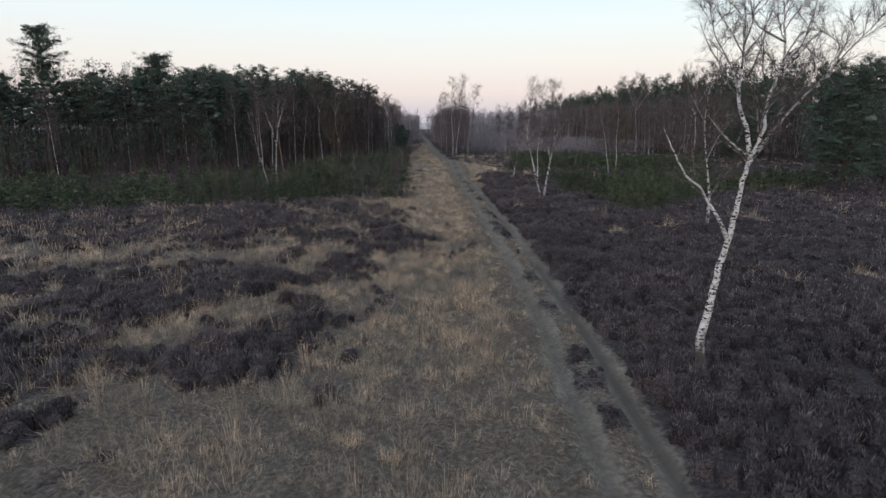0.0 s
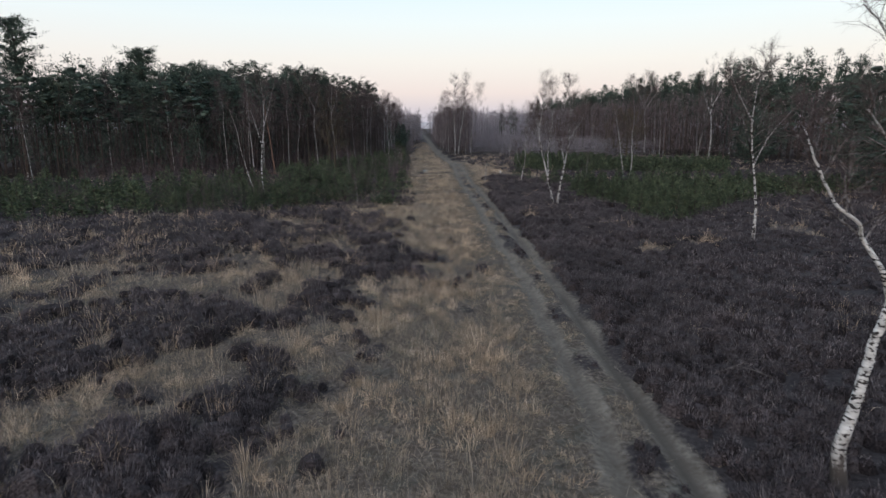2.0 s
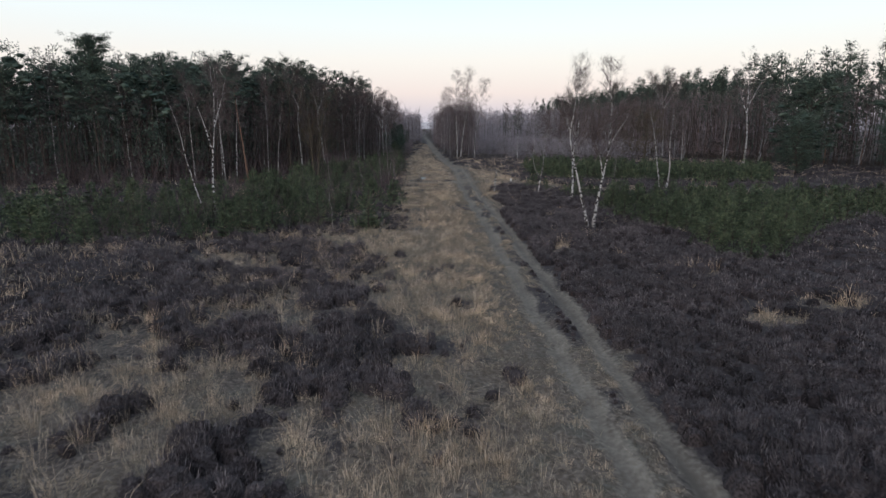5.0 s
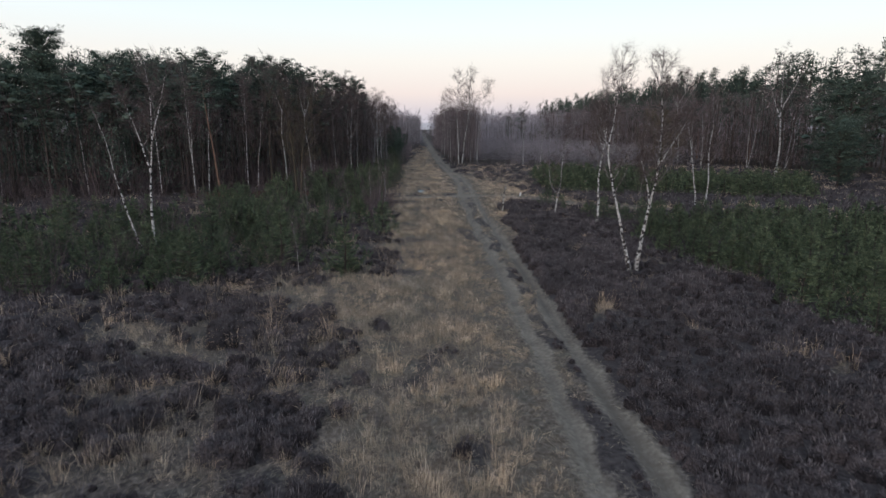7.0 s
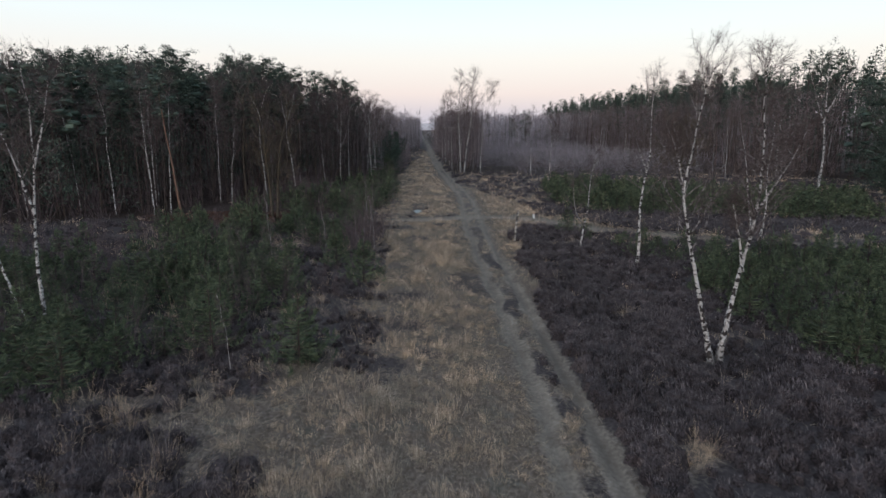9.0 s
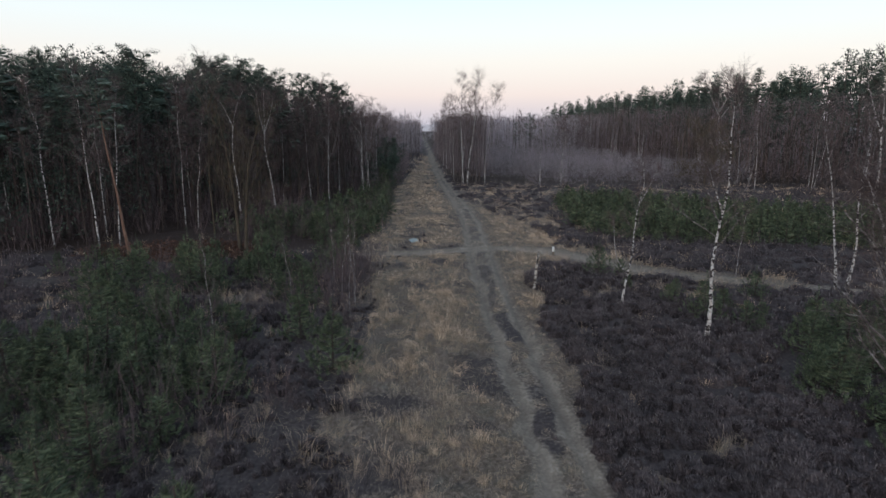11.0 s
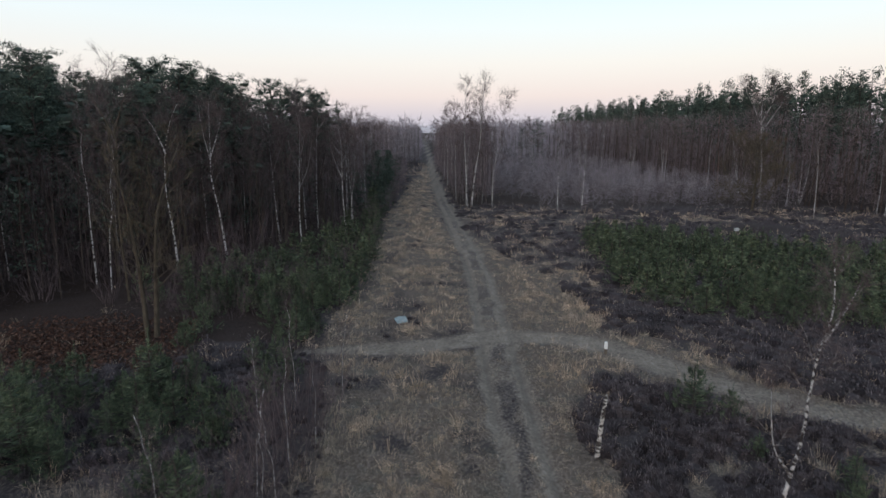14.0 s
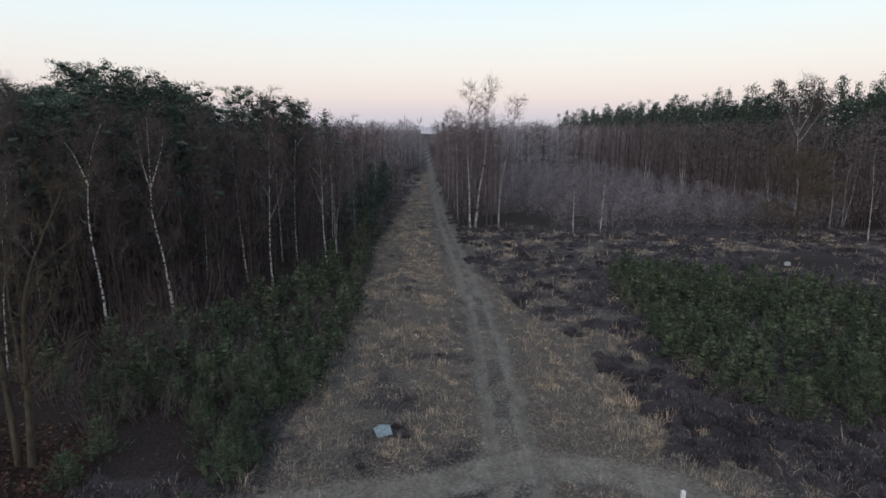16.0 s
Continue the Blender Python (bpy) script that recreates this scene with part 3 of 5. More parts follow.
def needle_tuft(pile, c, size, count, r, up=0.5, width=0.11):
    """A tuft of narrow needle sprays round the end of a shoot."""
    d = unit(r.normal(size=(count, 3)) + np.array((0, 0, up)))
    ln = size * (0.55 + 0.6 * r.random(count))
    foot = np.asarray(c) + r.normal(size=(count, 3)) * np.array((0.72, 0.72, 0.36)) * size
    pile.add(*blades(foot, d * ln[:, None], ln * width + 0.014, r))


def pine(r, tall, girth, crown=0.45, spread=0.17, limbs=20, tufts=14, bark=None, dead=6, lean=0.03, per=16, flat_top=True, size=1.0):
    """A Scots pine: long bare bole, dead snags, an uneven crown of needle tufts."""
    tree = new("pine_tree")
    trunk, wood, leaf_p = Pile(), Pile(), Pile()
    a = r.random() * 6.28
    pts = [(math.cos(a) * lean * tall * k**1.4 + r.normal() * 0.008 * tall * (k > 0), math.sin(a) * lean * tall * k**1.4 + r.normal() * 0.008 * tall * (k > 0), tall * k - 0.15 * (k == 0)) for k in (0, 0.2, 0.4, 0.6, 0.8, 0.96)]
    stem = curve(pts, 11)
    kk = np.linspace(0, 1, 11)
    rad = girth * (1 - 0.85 * kk) * (1 + 0.3 * np.exp(-kk * 25))
    trunk.tube(stem, rad, 8)
    part("trunk", trunk.mesh("pine_trunk", bark or PINEBARK, False), tree)
    for d_i in range(dead):
        k = 0.25 + (1 - crown - 0.2) * r.random()
        p = stem[int(k * 10)]
        b_a = r.random() * 6.28
        ln = tall * 0.09 * (0.5 + r.random())
        snag = Pile()
        snag.tube(wander(p, (math.cos(b_a), math.sin(b_a), 0.15), ln, 3, r, 0.2, 0.0), (0.035, 0.025, 0.015, 0.008), 4, False)
        part("dead_branch", snag.mesh("dead_branch", PINEBARK, False), tree, "dead bare branch")
    for l_i in range(limbs):
        k = 1 - crown + crown * (l_i + 0.6 * r.random()) / limbs
        i = min(int(k * 10), 9)
        p = stem[i] + (stem[i + 1] - stem[i]) * (k * 10 - i)
        rel = (k - 1 + crown) / crown
        shape = (0.55 + 0.75 * rel - 0.95 * rel**3) if flat_top else (1.1 - 0.95 * rel)
        ln = max(tall * spread * shape * (0.6 + 0.8 * r.random()), 0.35)
        b_a = l_i * 2.4 + r.random() * 0.9
        line = wander(p, (math.cos(b_a), math.sin(b_a), 0.2 + 0.5 * rel), ln, 4, r, 0.13, 0.06)
        wood.tube(line, np.linspace(0.025 + ln * 0.012, 0.012, 5), 4, False)
        # needles sit in plates on the outer side shoots
        u = np.array((0.45, 0.75, 1.0))
        c = line[np.minimum((u * 4).astype(int), 4)] + r.normal(size=(3, 3)) * np.array((0.3, 0.3, 0.1)) * (0.25 + ln * 0.15)
        if rel < 0.8 or flat_top:
            lumps(leaf_p, c[:2], np.array((0.42, 0.42, 0.2)) * (0.3 + ln * 0.2) * np.array((0.8, 1.0))[:, None], r)
        for t_i in range(tufts):
            u = 0.3 + 0.7 * (t_i + r.random()) / tufts
            j = min(int(u * 4), 3)
            c = line[j] + (line[j + 1] - line[j]) * (u * 4 - j) + r.normal(size=3) * np.array((0.5, 0.5, 0.17)) * (0.28 + ln * 0.22)
            needle_tuft(leaf_p, c, size * (0.1 + 0.0065 * tall) * (0.7 + 0.6 * r.random()), per, r, 0.5, 0.17)
    for t_i in range(10):
        k = 0.86 + 0.14 * t_i / 9
        i = min(int(k * 10), 9)
        c = stem[i] + (stem[i + 1] - stem[i]) * (k * 10 - i) + r.normal(size=3) * 0.012 * tall * (1.15 - k) * 1.6
        needle_tuft(leaf_p, c, size * (0.1 + 0.0065 * tall), per, r, 0.9, 0.17)
    tagged(part("crown", wood.join(leaf_p).two("pine_crown", PINEBARK, NEEDLES), tree, "dark green needle tufts on crooked limbs"), kind="stuff")
    return tree


def needle_shoot(pile, foot, way, count, r, needle=0.1, width=0.02):
    """An upright shoot set round with needles, like a bottle brush."""
    k = r.random(count)[:, None]
    out = r.normal(size=(count, 3))
    out = unit(out - unit(way)[None] * (out @ unit(way))[:, None])
    d = unit(unit(way)[None] * (0.2 + 0.9 * k) + out * (1.0 - 0.4 * k) + r.normal(size=(count, 3)) * 0.2)
    pile.add(*blades(foot + way * k, d * (needle * (0.75 + 0.4 * r.random(count)))[:, None], np.full(count, width), r))


def young_shape(r, tall, shoots=70, needles=36, width=0.019):
    """A cone of fat upright needle plumes in whorls, widest near the ground."""
    wood, leaf_p = Pile(), Pile()
    wood.tube(wander((0, 0, -0.05), (0, 0, 1), tall * 0.92, 3, r, 0.05), np.linspace(0.035, 0.01, 4), 5)
    # the needled side branches that fill the inside
    n_in = shoots * 3
    z, a = tall * (0.04 + 0.72 * r.random(n_in)), r.random(n_in) * 6.28
    out = (0.03 + 0.25 * (1 - z / tall)) * tall
    leaf_p.add(*diamonds(np.stack((z * 0, z * 0, z), 1), np.stack((np.cos(a) * out, np.sin(a) * out, 0.25 * out), 1), np.full(n_in, 0.9 * width + 55 * width * width), r, 0.7))
    for s_i in range(shoots):
        ring = min(int(5 * (s_i / shoots) ** 1.3), 4)
        k = ring / 5 + 0.04 + 0.04 * r.normal()
        b_a = s_i * 2.4 + r.random()
        out = np.array((math.cos(b_a), math.sin(b_a), 0.0))
        reach = tall * (0.03 + 0.42 * max(1 - k, 0) ** 0.85) * (0.5 + 0.55 * r.random())
        foot = out * reach + np.array((0, 0, tall * (0.03 + 0.76 * k) + 0.15 * reach))
        wood.add(*blades(np.array([[0, 0, foot[2] - 0.25 * reach]]), foot[None] - np.array([[0, 0, foot[2] - 0.25 * reach]]), np.array([0.02]), r))
        way = (out * (0.55 - 0.4 * k) + np.array((0, 0, 0.9)) + r.normal(size=3) * 0.14) * tall * (0.07 + 0.05 * r.random())
        needle_shoot(leaf_p, foot, way, needles, r, 0.06 + 0.03 * tall, width)
    needle_shoot(leaf_p, np.array((0, 0, tall * 0.8)), np.array((r.normal() * 0.06, r.normal() * 0.06, 0.2)) * tall, needles, r, 0.05 + 0.02 * tall, width)
    return wood, leaf_p


def young_pine(r, tall, shoots=70, needles=36, width=0.019):
    """A waist- to head-high pine, bushy to the ground, with upright leading shoots."""
    tree = new("young_pine")
    wood, leaf_p = young_shape(r, tall, shoots, needles, width)
    part("stem", wood.mesh("young_stem", PINEBARK), tree)
    tagged(part("foliage", leaf_p.mesh("young_foliage", YOUNG), tree, "green needle shoots"), kind="stuff")
    return tree


def shrub(r, tall, shoots=16, mat=None, twig=0.3):
    """A bare thicket of thin upright shoots, in one piece."""
    wood, fine = Pile(), Pile()
    for s_i in range(shoots):
        a = r.random() * 6.28
        o = 0.3 * tall * math.sqrt(r.random())
        line = wander((math.cos(a) * o, math.sin(a) * o, -0.05), (math.cos(a) * 0.35, math.sin(a) * 0.35, 1), tall * (0.6 + 0.45 * r.random()), 3, r, 0.12, 0.02)
        wood.tube(line, np.linspace(0.008, 0.003, 4), 3, False)
        twigs_on(fine, line, 8, twig * tall * 0.5, 0.0065, r, 0.3, 0.12)
    return tagged(new("bare_shrub", wood.join(fine).two("bare_shrub", mat or BRUSH, mat or BRUSH)))


def set_down(maker, spots, label, category, group, sink=0.0):
    """Builds one of each given maker and sets copies on the ground at (x, y, turn, size)."""
    kinds = [m() for m in maker]
    for k in kinds:
        tagged(k, label, category, group)
    used = set()
    for n_i, (x, y, turn, size) in enumerate(spots):
        k = n_i % len(kinds)
        m = Matrix.Translation((x, y, float(height(np.float64(x), np.float64(y))) - sink)) @ Matrix.Rotation(turn, 4, "Z")
        ob = kinds[k] if k not in used else copy_thing(kinds[k], m)
        if k not in used:
            used.add(k)
            ob.matrix_basis = m
        ob.scale = (size, size, size)
    return kinds


# ---- birches that stand out ----
def drawn_birch(name, label, stems, seed, first=0.3, reach=0.2, count=16, sub=4, n_tw=5, thick=0.012, twig=0.45, bark=None):
    """A birch whose stems follow given lines: (points, foot radius, tip radius)."""
    r = np.random.default_rng(seed)
    foot = np.array(stems[0][0][0])
    foot[2] = float(height(foot[0], foot[1]))
    tree = new(name)
    tree.location = foot
    wood, fine = Pile(), Pile()
    for s_i, (pts, r0, r1) in enumerate(stems):
        pts = np.array(pts, float) - foot
        if s_i == 0:
            pts[0][2] = -0.2
        pts[1:, 1] += r.normal(size=len(pts) - 1) * 0.06 * (s_i > 0)
        n = 4 * len(pts)
        line = curve(pts, n)
        line[1:-1] += r.normal(size=(n - 2, 3)) * r0 * 0.1
        kk = np.linspace(0, 1, n)
        rad = r0 + (r1 * 0.7 - r0) * kk ** 0.68
        if pts[0][2] < 0.3:
            rad = rad * (1 + 0.5 * np.exp(-kk * 14))
        own = Pile()
        own.tube(line, rad, 10 if r0 > 0.08 else 6)
        part("trunk" if pts[0][2] < 0.3 else "limb", own.mesh("birch_stem", (bark or BLOTCHED) if r0 > 0.05 else LIMBBARK, False), tree, "white bark with dark marks" if r0 > 0.05 else "")
        ln = np.linalg.norm(pts[-1] - pts[0])
        low = pts[0][2] < 0.3
        birch_limbs(wood, fine, line, rad, r, first if low else 0.3, reach if low else 0.32, max(3, int(count * min(1, ln / 6))), 0.75, twig, thick, sub, n_tw, None if low else max(ln, 2.2))
    tagged(part("crown", wood.join(fine).two("birch_crown", CROWNBARK, TWIG), tree, "bare branches and fine brown twigs"), kind="stuff")
    return tagged(tree, label, "birch tree", "birches on the heath")


drawn_birch("birch_tree", "leaning white-barked birch, forked, bare, standing in heather beside the track", (
    (((6.55, 14.0, 0), (6.43, 14.0, 0.69), (6.64, 14.0, 2.01), (6.79, 14.0, 3.0), (6.89, 14.0, 3.4), (7.04, 14.05, 4.1), (7.24, 14.1, 5.24), (7.41, 14.0, 5.76), (7.5, 14.0, 6.72), (7.71, 14.0, 7.37), (7.73, 14.0, 7.89), (7.64, 14.0, 8.5), (7.71, 14.0, 9.2), (7.6, 14.0, 9.9)), 0.122, 0.012),
    (((7.27, 14.1, 5.2), (7.16, 14.1, 5.89), (6.87, 14.1, 6.7), (6.9, 14.1, 7.54), (6.88, 14.1, 8.21), (6.75, 14.1, 8.93), (6.77, 14.1, 9.63)), 0.065, 0.01),
    (((6.87, 14.1, 6.7), (6.54, 14.1, 7.47), (6.23, 14.2, 8.09), (5.98, 14.2, 8.8)), 0.03, 0.008),
    (((6.8, 13.95, 3.42), (6.45, 13.8, 3.93), (6.17, 13.7, 4.38), (5.88, 13.7, 4.69), (5.68, 13.7, 4.83), (5.39, 13.7, 5.28), (4.99, 13.7, 6.01)), 0.055, 0.015),
    (((7.26, 14.1, 5.29), (6.78, 14.2, 5.69), (6.18, 14.2, 6.27)), 0.045, 0.012),
    (((7.4, 14.1, 5.45), (7.97, 14.4, 6.08), (8.55, 14.4, 6.8), (9.08, 14.4, 7.32), (9.42, 14.4, 7.73), (9.82, 14.4, 8.2), (10.15, 14.4, 8.57)), 0.04, 0.008),
    (((7.75, 14.0, 7.89), (7.43, 14.2, 8.1), (7.21, 14.2, 8.35), (6.97, 14.2, 8.83), (6.79, 14.2, 9.31)), 0.03, 0.007),
    (((7.75, 14.0, 7.45), (8.18, 14.2, 7.8), (8.29, 14.2, 8.23), (8.44, 14.2, 8.83), (8.42, 14.2, 9.42)), 0.03, 0.007),
), 11, 0.5, 0.17, 24, 6, 7, 0.0055, 0.36, BIRCH)
drawn_birch("birch_tree", "twin-stemmed white birch spreading in a V from dark heather", (
    (((8.58, 51.4, 0.04), (8.0, 51.4, 2.04), (7.72, 51.4, 3.16), (7.35, 51.4, 4.57), (7.17, 51.4, 5.78), (7.32, 51.4, 6.81), (7.47, 51.4, 7.97), (7.57, 51.4, 8.6), (7.58, 51.4, 9.4)), 0.1, 0.012),
    (((8.82, 51.6, 0.0), (9.08, 51.6, 1.98), (9.3, 51.6, 3.12), (9.55, 51.6, 4.96), (9.55, 51.6, 5.95), (9.61, 51.6, 7.27), (9.38, 51.6, 8.6), (9.41, 51.6, 9.5)), 0.1, 0.012),
    (((7.2, 51.4, 5.5), (6.81, 51.4, 6.98), (6.49, 51.4, 7.64)), 0.05, 0.01),
    (((9.3, 51.6, 3.1), (8.98, 51.4, 4.37), (8.56, 51.3, 5.43)), 0.055, 0.012),
    (((9.55, 51.6, 5.0), (10.07, 51.6, 5.96), (10.58, 51.7, 6.73), (10.88, 51.7, 7.5)), 0.05, 0.01),
), 12, 0.42, 0.2, 34, 6, 8, 0.0065, 0.34)
drawn_birch("birch_tree", "slender white birch with two crooked side limbs in heather", (
    (((16.2, 35.8, 0.2), (16.15, 35.8, 2.04), (15.8, 35.8, 4.2), (15.54, 35.8, 5.9), (15.55, 35.8, 7.14), (15.7, 35.8, 8.35), (16.02, 35.8, 9.0), (16.15, 35.8, 9.5)), 0.1, 0.01),
    (((15.85, 35.8, 4.2), (16.54, 35.8, 5.65), (17.41, 35.8, 6.77), (17.9, 35.8, 7.3)), 0.05, 0.01),
    (((15.55, 35.8, 6.3), (14.47, 35.8, 8.11), (14.1, 35.8, 9.0)), 0.05, 0.008),
), 13, 0.48, 0.2, 30, 6, 8, 0.0062, 0.34)
drawn_birch("birch_tree", "thin leaning birch with a broken top beside the path", (
    (((8.19, 69.4, 0.09), (8.39, 69.4, 1.45), (8.57, 69.4, 2.52), (8.63, 69.4, 3.78), (8.79, 69.4, 5.22), (8.91, 69.4, 5.7), (8.8, 69.4, 7.2)), 0.07, 0.012),
    (((8.79, 69.4, 5.1), (9.17, 69.4, 5.82), (9.5, 69.4, 6.6)), 0.04, 0.01),
    (((8.4, 69.4, 1.7), (7.9, 69.3, 2.4), (7.72, 69.3, 3.1), (7.6, 69.3, 4.3)), 0.028, 0.008),
), 14, 0.5, 0.16, 12, 5, 6, 0.008)
drawn_birch("birch_tree", "tall slender white birch among heather and young pines", (
    (((10.24, 64.6, 0.02), (10.29, 64.6, 1.57), (10.22, 64.6, 3.42), (10.34, 64.6, 4.88), (10.54, 64.6, 6.13), (10.52, 64.6, 7.2), (10.47, 64.6, 8.24), (10.49, 64.6, 8.96), (10.45, 64.6, 9.81)), 0.1, 0.01),
    (((10.4, 64.6, 5.3), (9.99, 64.6, 6.44), (9.71, 64.6, 7.1)), 0.04, 0.01),
), 15, 0.4, 0.22, 22, 5, 5, 0.009, 0.55)
drawn_birch("birch_tree", "white birch with forked upper stems rising from young pines", (
    (((-15.29, 54.8, 0.1), (-15.36, 54.8, 1.91), (-15.28, 54.8, 3.67), (-15.03, 54.8, 5.96), (-14.9, 54.8, 7.9), (-15.05, 54.8, 9.8)), 0.09, 0.012),
    (((-15.22, 54.8, 4.4), (-15.66, 54.8, 6.23), (-16.34, 54.8, 8.2)), 0.052, 0.012),
    (((-15.02, 54.8, 6.0), (-14.56, 54.8, 7.35), (-13.9, 54.8, 9.5)), 0.051, 0.01),
), 16, 0.5, 0.2, 20, 5, 5, 0.009, 0.5)
drawn_birch("birch_tree", "slanting white birch leaning away from its neighbour", (
    (((-15.66, 54.5, 0.15), (-16.19, 54.5, 1.34), (-16.57, 54.5, 2.81), (-16.91, 54.5, 4.26), (-17.13, 54.5, 5.67), (-17.63, 54.5, 7.4)), 0.066, 0.01),
), 17, 0.5, 0.2, 10, 3, 4, 0.011)
drawn_birch("birch_tree", "twin birches with thin white stems behind the side path", (
    (((20.19, 72.0, 0.11), (19.74, 72.0, 2.61), (19.2, 72.0, 5.72), (18.48, 72.0, 8.6)), 0.085, 0.01),
    (((20.78, 72.2, 0.08), (20.96, 72.2, 2.14), (20.84, 72.2, 4.84), (20.92, 72.2, 7.26), (20.69, 72.2, 9.3)), 0.085, 0.01),
), 18, 0.4, 0.22, 20, 5, 5, 0.01, 0.55)
drawn_birch("birch_tree", "tall birch with a wide bleached crown at the wood's edge", (
    (((42.2, 101, 0), (42.4, 101, 4), (42.1, 101, 8), (41.9, 101, 11.5), (41.7, 101, 16)), 0.17, 0.015),
    (((42.1, 101, 7.8), (41.0, 101, 10.5), (39.9, 101, 13.5)), 0.09, 0.01),
    (((42.0, 101, 9), (43.2, 101, 11.5), (44.4, 101, 14)), 0.09, 0.01),
), 19, 0.4, 0.22, 16, 4, 4, 0.016)

drawn_birch("birch_tree", "tall birch with a spreading pale crown above the pine wood", (
    (((47.0, 146, 0), (46.9, 146, 4), (46.6, 146, 7.4), (46.1, 146, 11.7), (46.0, 146, 17.2)), 0.16, 0.015),
    (((46.3, 146, 10.5), (44.3, 146, 14.4), (42.9, 146, 16.8)), 0.09, 0.01),
    (((46.2, 146, 11.4), (47.4, 146, 13.9), (47.6, 146, 17.8)), 0.09, 0.01),
    (((46.6, 146.2, 10.2), (48.6, 146.4, 13.2), (50.2, 146.4, 16.0)), 0.07, 0.01),
), 20, 0.5, 0.2, 18, 5, 5, 0.018, 0.8)

drawn_birch("birch_tree", "tall bare birch whose pale crown rises over the pines", (
    (((-19.3, 90, 0), (-19.4, 90, 5), (-19.1, 90, 9.5), (-19.3, 90, 11.8), (-19.2, 90, 13.6)), 0.075, 0.012),
    (((-19.1, 90, 9.6), (-20.1, 90, 11.7), (-20.7, 90, 13.2)), 0.07, 0.01),
    (((-19.15, 90, 10.0), (-18.4, 90, 11.9), (-17.9, 90, 13.1)), 0.07, 0.01),
), 22, 0.66, 0.18, 18, 5, 5, 0.009, 0.5, OAKBARK)

# ---- dead birch stump, post, panel, block ----
stump = tagged(new("dead_birch_stump"), "broken leaning dead birch stem with peeling white bark", "tree stump")
stump.location = (4.6, 73.0, 0)
p_ = Pile()
p_.tube(curve(((-0.02, 0, -0.15), (0.05, 0, 1.0), (0.1, 0, 1.5), (0.17, 0.02, 2.0)), 14), np.linspace(0.085, 0.055, 14) * (1 + 0.08 * np.sin(np.arange(14) * 2.1)), 9)
p_.tube(((0.15, 0.03, 1.9), (0.19, 0.04, 2.12)), (0.045, 0.01), 5)
SNAG = bark_mat("peeling_birch_bark", ((0.3, (0.3, 0.27, 0.24)), (0.7, (0.6, 0.57, 0.53))), 6, (1, 1, 2), 0.5, (7.0, (1.0, 1.0, 1.6), 0.47, (0.05, 0.042, 0.038)))
part("stem", p_.mesh("stump_stem", SNAG, False), stump)


def block(sx, sy, sz, bevel=0.01, taper=1.0):
    bm = bmesh.new()
    bmesh.ops.create_cube(bm, size=1)
    bmesh.ops.scale(bm, vec=(sx, sy, sz), verts=bm.verts)
    bmesh.ops.translate(bm, vec=(0, 0, sz / 2), verts=bm.verts)
    for v in bm.verts:
        if v.co.z > sz / 2:
            v.co.x *= taper
            v.co.y *= taper
    bmesh.ops.bevel(bm, geom=bm.edges[:], offset=bevel, segments=2, affect="EDGES")
    return bm


def from_bm(name, bm, mat):
    me = bpy.data.meshes.new(name)
    bm.to_mesh(me)
    bm.free()
    me.materials.append(mat)
    return me


def dull(name, a, b_c, scale, rough_v=0.7):
    m, nt, b = base_mat(name, rough_v)
    tc = nt.nodes.new("ShaderNodeTexCoord")
    n = noise_node(nt, scale, 6, tc.outputs["Object"])
    r = ramp_node(nt, ((0.35, a), (0.65, b_c)))
    nt.links.new(n.outputs[0], r.inputs[0])
    nt.links.new(r.outputs[0], b.inputs["Base Color"])
    return m


WHITE = dull("white_paint", (0.6, 0.6, 0.58), (0.85, 0.85, 0.83), 12)
TIMBER = dull("grey_timber", (0.08, 0.065, 0.05), (0.17, 0.14, 0.11), 20, 0.9)
SHEET = dull("frosted_sheet", (0.16, 0.205, 0.21), (0.27, 0.32, 0.32), 5, 0.5)
STONE = dull("pale_stone", (0.3, 0.3, 0.29), (0.48, 0.48, 0.465), 9)
post = tagged(new("marker_post"), "short wooden marker post with a white painted head beside the crossing", "marker post")
post.location = (7.15, 81.9, -0.05)
part("stake", from_bm("post_stake", block(0.12, 0.12, 0.27, 0.008), TIMBER), post)
head = part("head", from_bm("post_head", block(0.135, 0.135, 0.33, 0.012, 0.92), WHITE), post, "white painted head")
head.location = (0, 0, 0.265)

panel = tagged(new("loose_panel"), "frosted pale sheet lying on dry grass beside the track", "loose panel")
bm = bmesh.new()
vs = [bm.verts.new(c) for c in ((-0.42, -0.3, 0), (0.3, -0.42, 0), (0.45, 0.22, 0), (0.05, 0.46, 0), (-0.36, 0.38, 0))]
f = bm.faces.new(vs)
ex = bmesh.ops.extrude_face_region(bm, geom=[f])
bmesh.ops.translate(bm, vec=(0, 0, 0.03), verts=[e for e in ex["geom"] if isinstance(e, bmesh.types.BMVert)])
bmesh.ops.recalc_face_normals(bm, faces=bm.faces)
bmesh.ops.bevel(bm, geom=bm.edges[:], offset=0.006, segments=1, affect="EDGES")
part("sheet", from_bm("panel_sheet", bm, SHEET), panel)
panel.matrix_basis = pose(-2.65, 86.2, 0.15, 14, -6, 30) @ Matrix.Scale(0.8, 4)

stone = tagged(new("stone_block"), "pale stone block lying in brown grass", "stone block")
part("body", from_bm("stone_body", block(0.5, 0.34, 0.32, 0.04, 0.9), STONE), stone)
stone.matrix_basis = pose(29.4, 116.1, -0.02, 3, -2, 12)


